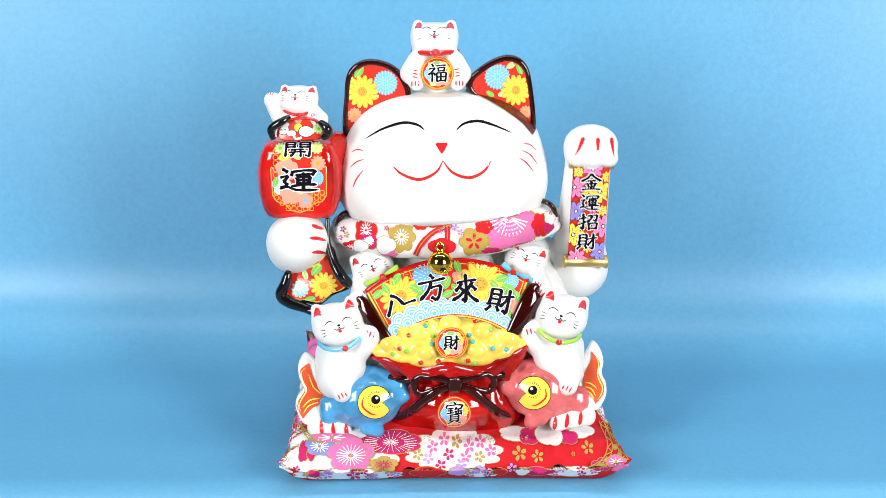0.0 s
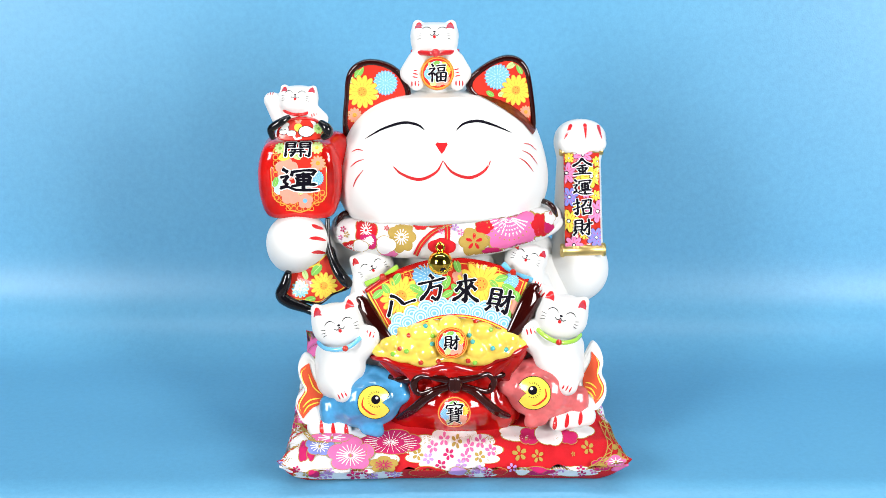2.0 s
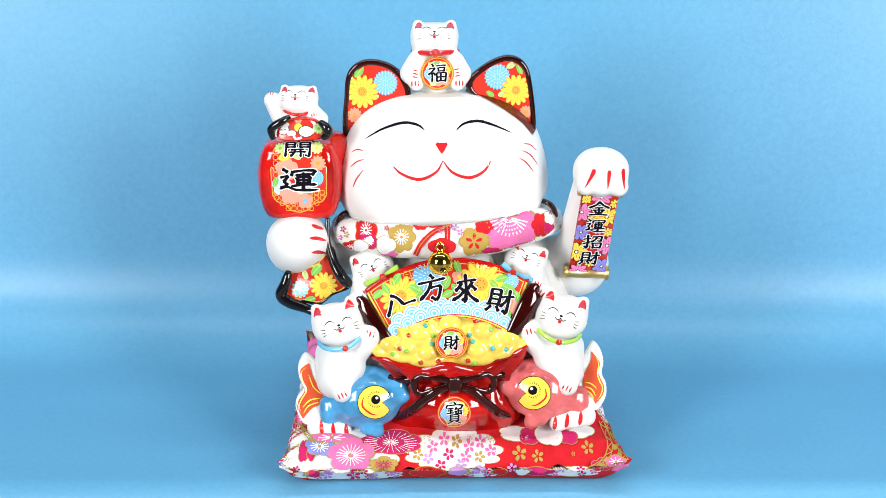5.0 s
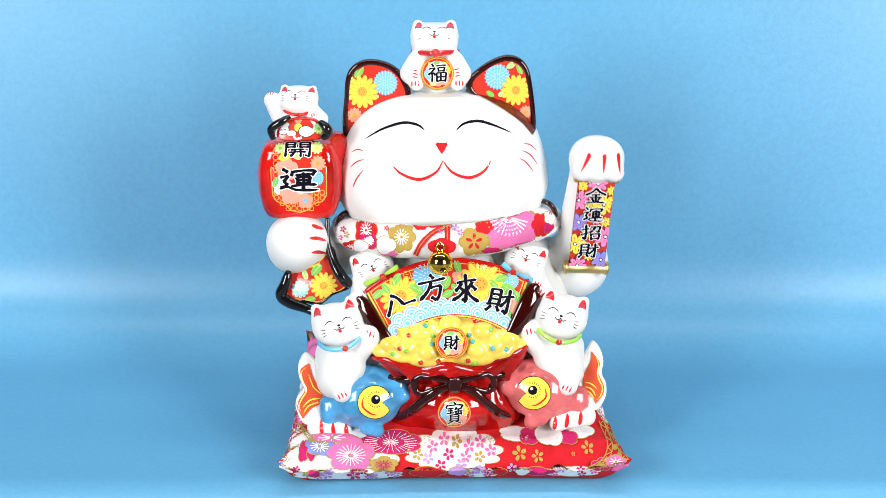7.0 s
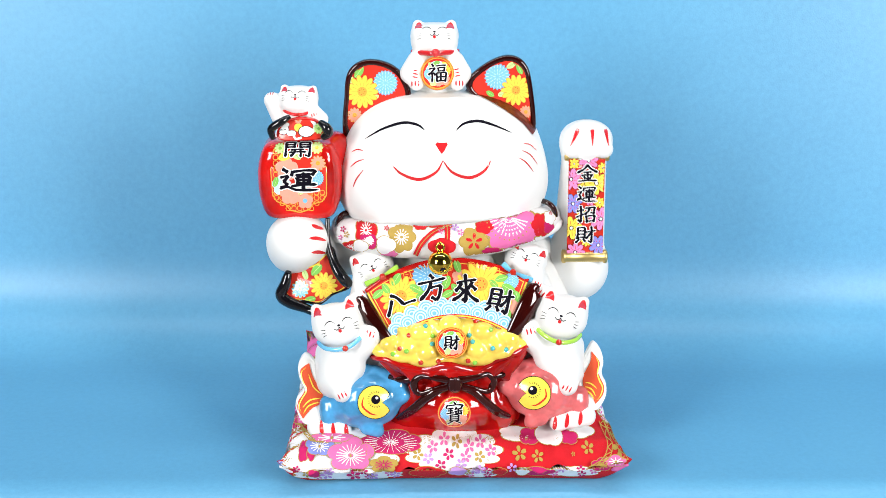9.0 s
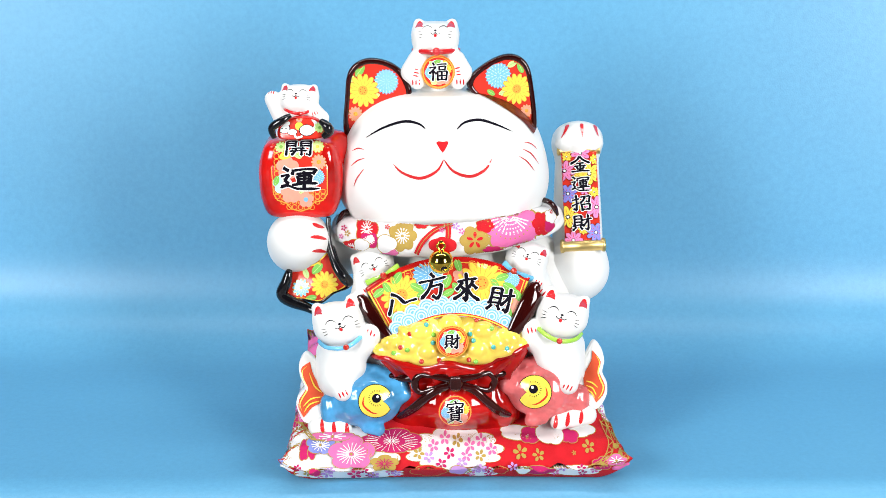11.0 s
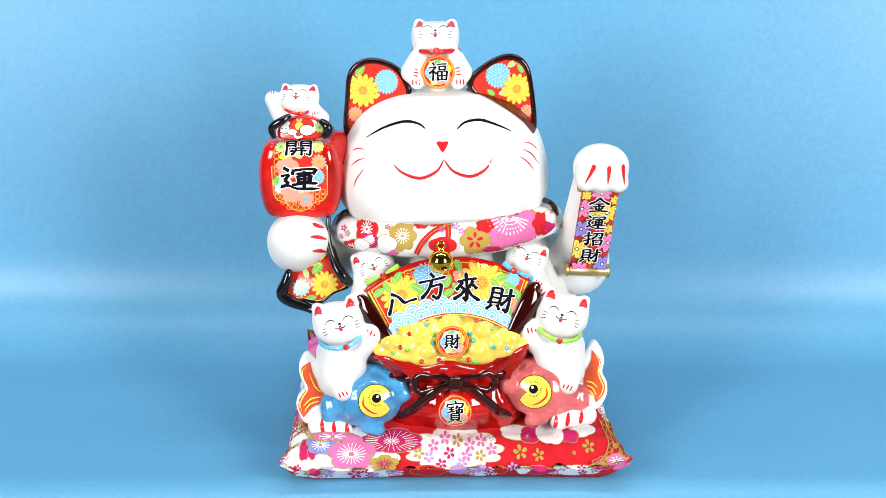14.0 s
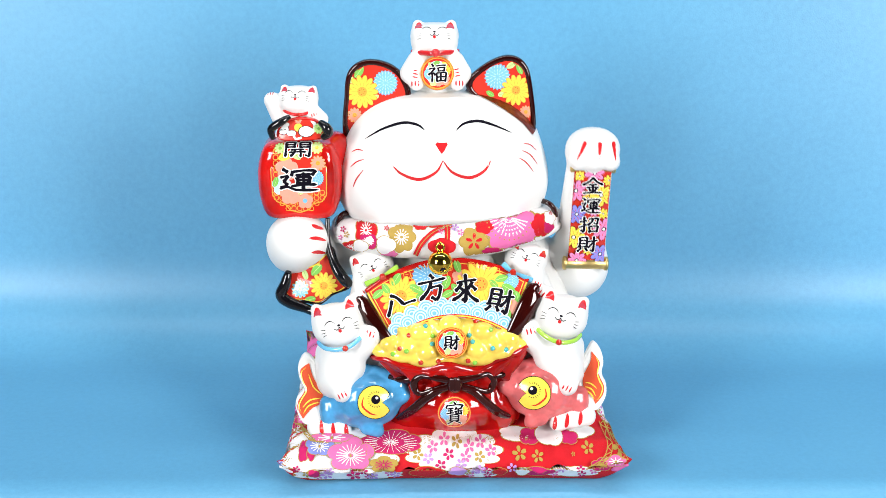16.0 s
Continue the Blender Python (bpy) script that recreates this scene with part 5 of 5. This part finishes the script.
    for i, p in enumerate(line):
        t = i / 44
        pleat = 0.0030 * math.exp(-((t - 0.34) / 0.16) ** 2) + 0.0002
        flare = max(0.0, 1 - t / 0.3) ** 1.2
        for k in range(n):
            a = 2 * math.pi * k / n
            fold = math.cos(17 * a + 1.6 * math.sin(3 * a) + 2.0 * t) + 0.5 * math.cos(29 * a + 2.0)
            x, y = p.y * math.sin(a), -p.z * math.copysign(abs(math.cos(a)) ** 0.55, math.cos(a))
            grow = 1 + pleat * fold / p.z
            wave = (float(np.interp(cx + x, lip_x, lip_z)) - 0.1034) * flare
            belly = 0.004 * math.exp(-(x / 0.024) ** 2) * math.exp(-((t - 0.72) / 0.16) ** 2) * max(0.0, math.cos(a))
            v.append((cx + x * grow - 0.003 * flare, cy + y * grow - belly - 0.0016 * flare * math.cos(2 * math.pi * x / 0.0505), p.x + wave))
    for i in range(len(line) - 1):
        f += [[i * n + k, (i + 1) * n + k, (i + 1) * n + (k + 1) % n, i * n + (k + 1) % n] for k in range(n)]
    f.append([44 * n + k for k in range(n)])
    geo = (v, f, None)
    bag = part("money_bag", geo, BAG_RED, cat, "glossy red ceramic money bag tied with a bow")
    part("ruffle", tube([v[k % n] for k in range(-44, 45, 4)], lambda t: 0.0018 + 0.0014 * math.sin(math.pi * t) ** 0.6, 110, 10), BAG_RED, bag, "rolled red edge of the bag's mouth")
    medallion(tree(geo), (0.0012, -0.1150, 0.0594), 28.5 * q, "寶", bag, (I_YELLOW,), 36 * q, 41 * q)
    # bow
    knot = solid(blend(0.0008, ell((0.0016, -0.1100, 0.0832), (0.0070, 0.006, 0.0070), 2.6), rod((-0.0012, -0.1145, 0.0891), (-0.0012, -0.1145, 0.0807), 0.0020), rod((0.0015, -0.1155, 0.0895), (0.0016, -0.1155, 0.0811), 0.0020), rod((0.0043, -0.1145, 0.0891), (0.0043, -0.1145, 0.0807), 0.0020)), 0.0011)
    bow = part("bow", knot, BROWN, cat, "dark brown glazed bow round the bag")
    for pts in ([(-0.0021, -0.1110, 0.0871), (-0.0153, -0.1110, 0.0891), (-0.0263, -0.1080, 0.0888), (-0.0314, -0.1070, 0.0829), (-0.0282, -0.1090, 0.0748), (-0.0181, -0.1110, 0.0777), (-0.0030, -0.1110, 0.0817)], [(0.0048, -0.1110, 0.0871), (0.0189, -0.1110, 0.0896), (0.0286, -0.1080, 0.0908), (0.0328, -0.1070, 0.0849), (0.0296, -0.1090, 0.0768), (0.0199, -0.1110, 0.0787), (0.0053, -0.1110, 0.0817)]):
        part("bow_loop", tube(pts, lambda t: 0.0028 + 0.0007 * math.cos(4 * math.pi * t), 50, 12, 0.8), BROWN, bow)
    for pts in ([(-0.0020, -0.1090, 0.0803), (-0.0126, -0.1120, 0.0776), (-0.0227, -0.1110, 0.0702), (-0.0338, -0.1070, 0.0583), (-0.0457, -0.0990, 0.0469)], [(0.0057, -0.1090, 0.0803), (0.0167, -0.1120, 0.0771), (0.0269, -0.1110, 0.0677), (0.0372, -0.1070, 0.0568), (0.0469, -0.0990, 0.0490)]):
        part("bow_tail", tube(pts, lambda t: 0.0028 + 0.0020 * t - 0.0030 * t ** 6, 36, 12, 0.5), BROWN, bow)
    for pts in ([(-0.0282, -0.1030, 0.0856), (-0.0403, -0.1000, 0.0828), (-0.0516, -0.0930, 0.0818)], [(0.0297, -0.1030, 0.0876), (0.0399, -0.1000, 0.0878), (0.0494, -0.0930, 0.0888)]):
        part("bow_cord", tube(pts, lambda t: 0.0038 - 0.0010 * t, 20, 10), BROWN, bow)


def fish(cat, mat, way, c, label, spots):
    """A plump fish with fins, moulded lips and a yellow eye patch; way is +1 when it looks towards +x."""
    q = 0.00045
    c = Vector(c)
    at = lambda x, y, d=0.0: tuple(c + SIDE * (way * x * q) + RISE * (y * q) + INTO * d)
    s = blend(0.010, ell(c, (0.028, 0.020, 0.0235)), rod(at(30, 8, -0.004), at(52, 14, -0.006), 0.016, 0.009), rod(at(-30, -10, 0.004), at(-66, -20, 0.002), 0.016, 0.009))
    s = blend(0.004, s, ell(at(58, 33, -0.007), 0.0072), ell(at(66, 12, -0.008), 0.0070), ell(at(52, 46, -0.004), 0.005), rod(at(-70, -34, 0.0), at(-72, -6, 0.0), 0.0068), ell(at(-6, 55, -0.002), (0.007, 0.006, 0.0055)), ell(at(14, 52, -0.002), 0.0058), ell(at(30, 46, -0.003), 0.0056), rod(at(0, -50, -0.006), at(20, -54, -0.008), 0.0055))
    scales = [ell(at(-14 - 13 * (k // 3), 18 - 17 * (k % 3) - 4 * (k // 3), -0.0165 + 0.0025 * (k // 3)), 0.0042) for k in range(6)]
    s = blend(0.005, s, *scales)
    geo = solid(s, 0.0014)
    body = part("fish", geo, mat, cat, label)
    p = Print(tree(geo), at(16, 0, -0.02), 0, 0.0003)
    ring = []
    for i in range(36):
        a = 2 * math.pi * i / 36
        off = abs(math.atan2(math.sin(a), math.cos(a)))
        r = 30 if off > 0.5 else 30 * (0.45 + 0.55 * (off / 0.5) ** 1.3)
        ring.append((way * r * q * math.cos(a), r * q * math.sin(a)))
    p.rings(0, 0, [(a * 1.04, b * 1.04) for a, b in ring], I_BLACK, 0, 4)
    p.rings(0, 0, ring, I_YELLOW, 1, 4)
    p.ribbon([(-way * 20 * q, 10 * q), (-way * 22 * q, -6 * q), (-way * 8 * q, -20 * q), (way * 4 * q, -23 * q)], 3.4 * q, I_RED, 2, 16, True)
    p.disc(way * 2 * q, 6 * q, 8.2 * q, I_BLACK, 3, 20)
    p.disc(way * 4 * q, 9 * q, 2.6 * q, I_WHITE, 4, 10, rings=1)
    for i in range(14):
        a = 1.2 + 4.0 * i / 13
        p.ribbon([(way * (2 + 12 * math.cos(a)) * q, (6 + 12 * math.sin(a)) * q), (way * (2 + 15 * math.cos(a)) * q, (6 + 15 * math.sin(a)) * q)], 0.9 * q, I_BLACK, 3, 2)
    p.done("eye_patch", body, "yellow eye patch with a black painted eye")
    return body


def build_kittens(cat):
    kitten(cat, (-0.0150, 0.0000, 0.3448), 0.0182, 0, [((-0.0146, 0.0050, 0.3292), (-0.0137, 0.0050, 0.3159), 0.016, 0.021), ((-0.0285, -0.0080, 0.3259), (-0.0350, -0.0120, 0.3183), 0.010, 0.0085), ((0.0004, -0.0080, 0.3259), (0.0069, -0.0120, 0.3183), 0.010, 0.0085), ((-0.0290, -0.0120, 0.3125), (-0.0298, -0.0180, 0.3110), 0.0068, 0.006), ((0.0030, -0.0120, 0.3125), (0.0038, -0.0180, 0.3110), 0.0068, 0.006)], None, "white kitten seated on the head holding a medallion", wide=1.08, ears=0.66, tall=0.70, tip=0.62, square=3.0, small=0.85, nose=(0, 0.24), paws=((-0.85, -1.68, 80), (1.02, -1.62, -80), (-0.86, -2.12, 0), (1.12, -2.1, 0)))
    part("kitten_collar", tube([(-0.0332, -0.0020, 0.3342), (-0.0260, -0.0140, 0.3355), (-0.0144, -0.0205, 0.3362), (-0.0025, -0.0140, 0.3359), (0.0041, -0.0020, 0.3347)], 0.0022, 30, 10, 0.8), PAINT_RED, cat, "red enamel collar with a bead")
    part("collar_bead", ball((-0.0140, -0.0235, 0.3372), 0.0034), PAINT_RED, cat)
    disc = lathe([(1e-5, 0.003), (0.0128, 0.0028), (0.0138, 0.0016), (0.0138, -0.006), (1e-5, -0.006)], (-0.0126, -0.0180, 0.3194), "Y", 40, Matrix.Rotation(-LEAN * 0.8, 3, "X"))
    d = part("medal", disc, I_GOLD, cat, "round floral medal with one character")
    medallion(tree(disc), (-0.0126, -0.0210, 0.3200), 26 * 0.00047, "福", d, (I_YELLOW,), 33 * 0.00047, 32 * 0.00047)
    kitten(cat, (-0.0934, -0.0900, 0.1273), 0.0198, -14, [((-0.0936, -0.0820, 0.1052), (-0.0932, -0.0840, 0.0778), 0.016, 0.0195), ((-0.0839, -0.0900, 0.1005), (-0.0667, -0.0940, 0.1200), 0.0105, 0.0085), ((-0.0935, -0.0920, 0.0813), (-0.0900, -0.1040, 0.0735), 0.013, 0.0085), ((-0.0783, -0.0780, 0.1370), (-0.0754, -0.0780, 0.1454), 0.008, 0.0075), ((-0.1023, -0.0700, 0.0937), (-0.1026, -0.0740, 0.0673), 0.012, 0.013), ((-0.0937, -0.0860, 0.0878), (-0.0821, -0.0920, 0.0904), 0.013, 0.0105), ((-0.0887, -0.0860, 0.1019), (-0.0689, -0.0900, 0.1115), 0.015, 0.0095)], SKY, "white kitten in a blue scarf riding a blue fish", small=0.86, nose=(0.1, 0.05), paws=((1.22, -0.69, -30), (-0.51, -2.86, 10), (1.15, 0.765, 20)))
    kitten(cat, (0.0880, -0.0880, 0.1334), 0.0202, 16, [((0.0879, -0.0800, 0.1094), (0.0893, -0.0820, 0.0836), 0.016, 0.0195), ((0.0804, -0.0880, 0.1047), (0.0618, -0.0920, 0.1237), 0.0105, 0.0085), ((0.0923, -0.0900, 0.0870), (0.0934, -0.1020, 0.0786), 0.013, 0.0085), ((0.0744, -0.0760, 0.1427), (0.0710, -0.0760, 0.1506), 0.008, 0.0075), ((0.0974, -0.0700, 0.1003), (0.0980, -0.0720, 0.0726), 0.012, 0.013), ((0.0857, -0.0840, 0.0920), (0.0772, -0.0900, 0.0966), 0.013, 0.0100), ((0.0821, -0.0840, 0.1051), (0.0622, -0.0880, 0.1137), 0.015, 0.0095)], LIME, "white kitten in a lime scarf riding a pink fish", small=0.86, nose=(-0.08, 0.1), paws=((-1.04, -0.89, 30), (1.0, -2.70, -10), (-1.09, 0.68, -20)))
    kitten(cat, (-0.0657, -0.0620, 0.1672), 0.0163, -22, [((-0.0683, -0.0600, 0.1527), (-0.0718, -0.0600, 0.1428), 0.014, 0.013), ((-0.0747, -0.0700, 0.1573), (-0.0745, -0.0760, 0.1525), 0.0075, 0.0065)], None, "white kitten in a lime scarf peeping over the fan", tip=0.66, ears=0.66, nose=(0.0, 0.10), small=0.85, paws=((-0.7, -1.0, 10),))
    kitten(cat, (0.0598, -0.0620, 0.1726), 0.0163, 18, [((0.0649, -0.0600, 0.1552), (0.0698, -0.0600, 0.1428), 0.014, 0.014), ((0.0660, -0.0700, 0.1612), (0.0677, -0.0760, 0.1545), 0.0075, 0.0065)], None, "white kitten in a blue scarf peeping over the fan", tip=0.66, ears=0.66, nose=(-0.05, 0.30), small=0.85, paws=((0.9, -0.95, -10),))
    # their scarves lie along the fan's upper edge
    for pts, gem, mat, label in (([(-0.0704, -0.0810, 0.1587), (-0.0638, -0.0840, 0.1632), (-0.0563, -0.0850, 0.1674), (-0.0509, -0.0840, 0.1705), (-0.0451, -0.0790, 0.1726)], (-0.0566, -0.0900, 0.1682), LIME, "lime glazed scarf with a red gem"), ([(0.0404, -0.0810, 0.1762), (0.0458, -0.0840, 0.1719), (0.0513, -0.0850, 0.1694), (0.0564, -0.0840, 0.1666), (0.0636, -0.0790, 0.1614)], (0.0482, -0.0900, 0.1721), SKY, "light blue glazed scarf with a red gem")):
        scarf = part("kitten_scarf", tube(pts, lambda t: 0.0018 + 0.0007 * math.cos(2 * math.pi * t), 30, 10, 0.7), mat, cat, label)
        part("gem", ball(gem, 0.0027), GEM_RED, scarf, "round red glass gem")


def build_arm(cat):
    """The waving arm with its hanging scroll; it swings on the shoulder pin."""
    s = blend(0.012, rod((0.1072, -0.012, 0.150), (0.1114, -0.004, 0.250), 0.0226, 0.0186), ell((0.1046, -0.010, 0.1462), (0.0260, 0.023, 0.0252)), rod((0.070, 0.0, 0.146), (0.108, -0.008, 0.150), 0.018, 0.021))
    toes = [rod((0.1122 + dx * 0.8, -0.012, 0.2640), (0.1122 + dx, -0.0200, 0.2560), 0.0086, 0.0080) for dx in (-0.0128, 0.0003, 0.0134)]
    s = blend(0.0028, blend(0.008, s, ell((0.1124, -0.006, 0.2604), (0.0222, 0.0190, 0.0170), 2.1)), *toes)
    geo = solid(s, 0.0022)
    arm = part("waving_arm", geo, WHITE, cat, "white beckoning arm with a gold scroll", origin=PIVOT)
    skin = tree(geo)
    for dx, lean in ((-0.0118, 0.0035), (0.0033, 0.0), (0.0158, -0.001)):
        p = Print(skin, (0.1124 + dx, -0.025, 0.2662), 0, 0.0004)
        p.ribbon([(lean, 0.0085), (0, 0), (-lean, -0.0065)], lambda t: 0.0036 * min(1.0, 0.4 + 5 * t) * (1.05 - t), PAINT_RED, 1, 14)
        p.done("claw", arm, "pink-red painted claw")
    top, low = Vector((0.1119, -0.0206, 0.2500)), Vector((0.1108, -0.0345, 0.1668))
    along = (low - top).normalized()
    out = Vector((1, 0, 0)).cross(along).normalized()
    if out.y > 0:
        out = -out
    for c, h, r in ((top, 0.0186, 0.0040), (low, 0.0192, 0.0058)):
        prof = [(1e-5, -h), (r * 0.8, -h), (r, -h + 0.0008), (r, -h + 0.0030), (r * 0.82, -h + 0.0038), (r * 0.82, h - 0.0038), (r, h - 0.0030), (r, h - 0.0008), (r * 0.8, h), (1e-5, h)]
        part("scroll_roller", lathe(prof, c, "X", 24), DULL_GOLD, arm, "gold scroll roller")
    v, f = [], []
    w, nn = 0.0150, 12
    for side in (0.0022, 0.0002):
        for i in range(nn + 1):
            c = top + (low - top) * (i / nn) + out * side
            v += [c + Vector((-w, 0, 0)), c, c + Vector((w, 0, 0))]
    for i in range(nn):
        for j in range(2):
            a = i * 3 + j
            f.append([a, a + 3, a + 4, a + 1])
            b = a + (nn + 1) * 3
            f.append([b, b + 1, b + 4, b + 3])
    k = (nn + 1) * 3
    for i in range(nn):
        for j in (0, 2):
            f.append([i * 3 + j, (i + 1) * 3 + j, (i + 1) * 3 + j + k, i * 3 + j + k])
    part("scroll_panel", (v, f, None), I_RED, arm, "red scroll printed with bright flowers")
    mid = (top + low) / 2 + out * 0.002
    p = Print(tree((v, f, None)), mid, 0, 0.0003)
    wide, tall = 2 * w, (low - top).length
    for i, (a, b, r, m) in enumerate(((0.16, 0.08, 0.20, I_YELLOW), (0.96, 0.12, 0.20, I_YELLOW), (0.42, 0.30, 0.20, I_YELLOW), (0.88, 0.46, 0.20, I_YELLOW), (0.40, 0.58, 0.22, I_YELLOW), (0.52, 0.84, 0.20, I_YELLOW), (0.56, 0.05, 0.36, I_PINK), (0.08, 0.23, 0.40, I_PINK), (0.78, 0.27, 0.42, I_YELLOW), (0.14, 0.47, 0.36, I_VIOLET), (0.92, 0.62, 0.42, I_PINK), (0.10, 0.71, 0.42, I_YELLOW), (0.86, 0.88, 0.36, I_VIOLET), (0.22, 0.95, 0.36, I_PINK), (0.62, 0.43, 0.22, I_PINK))):
        x, z, rr = (a - 0.5) * wide, (0.5 - b) * tall, 0.80 * r * wide
        for g in range(8):
            turn = 0.3 * i + g * math.pi / 4
            p.petal(x, z, turn, rr * 0.12, rr, rr * 0.30, I_BLACK, 0.5 + 0.5 * i)
            p.petal(x, z, turn, rr * 0.16, rr * 0.96, rr * 0.265, m, 1.0 + 0.5 * i)
            p.ribbon([(x + rr * 0.3 * math.cos(turn), z + rr * 0.3 * math.sin(turn)), (x + rr * 0.62 * math.cos(turn), z + rr * 0.62 * math.sin(turn))], rr * 0.035, I_RED, 1.3 + 0.5 * i, 2)
        p.disc(x, z, rr * 0.15, I_BLACK, 1.3 + 0.5 * i, 10, rings=1)
        p.disc(x, z, rr * 0.12, I_WHITE, 1.5 + 0.5 * i, 10, rings=1)
    for i, g in enumerate("金運招財"):
        p.inked(g, -0.0004 * i + 0.0008, 0.0276 - 0.0170 * i, 0.0172, 0.0150, 10)
    p.done("scroll_print", arm, "flowers and four black brush characters")
    return arm


def build_cat():
    cat = thing("lucky_cat", BASE, "white ceramic beckoning cat ornament seated on the cushion", "figurine")
    build_body(cat)
    build_head(cat)
    build_collar(cat)
    build_mallet(cat)
    build_fan(cat)
    build_bag(cat)
    fish(cat, BLUE, 1, (-0.0706, -0.0920, 0.0610), "blue glazed fish with a yellow eye patch", ())
    fish(cat, PINK, -1, (0.0728, -0.0900, 0.0683), "pink glazed fish with a yellow eye patch", ())
    build_kittens(cat)
    return build_arm(cat)


build_setting()
build_cushion()
ARM = build_cat()


def motions():
    """The arm swings to and fro like a pendulum, from the clip's start to its end."""
    hinge = Vector(PIVOT) - Vector(BASE)
    rows = []
    for i in range(0, 241):
        t = i / 15
        a = radians(-1.3 + 31.7 * math.cos(2 * math.pi * (t - 0.1342) / 0.69507))
        rows.append((t, Matrix.Translation(hinge) @ Matrix.Rotation(a, 4, SWING)))
    walk(ARM, rows)


motions()
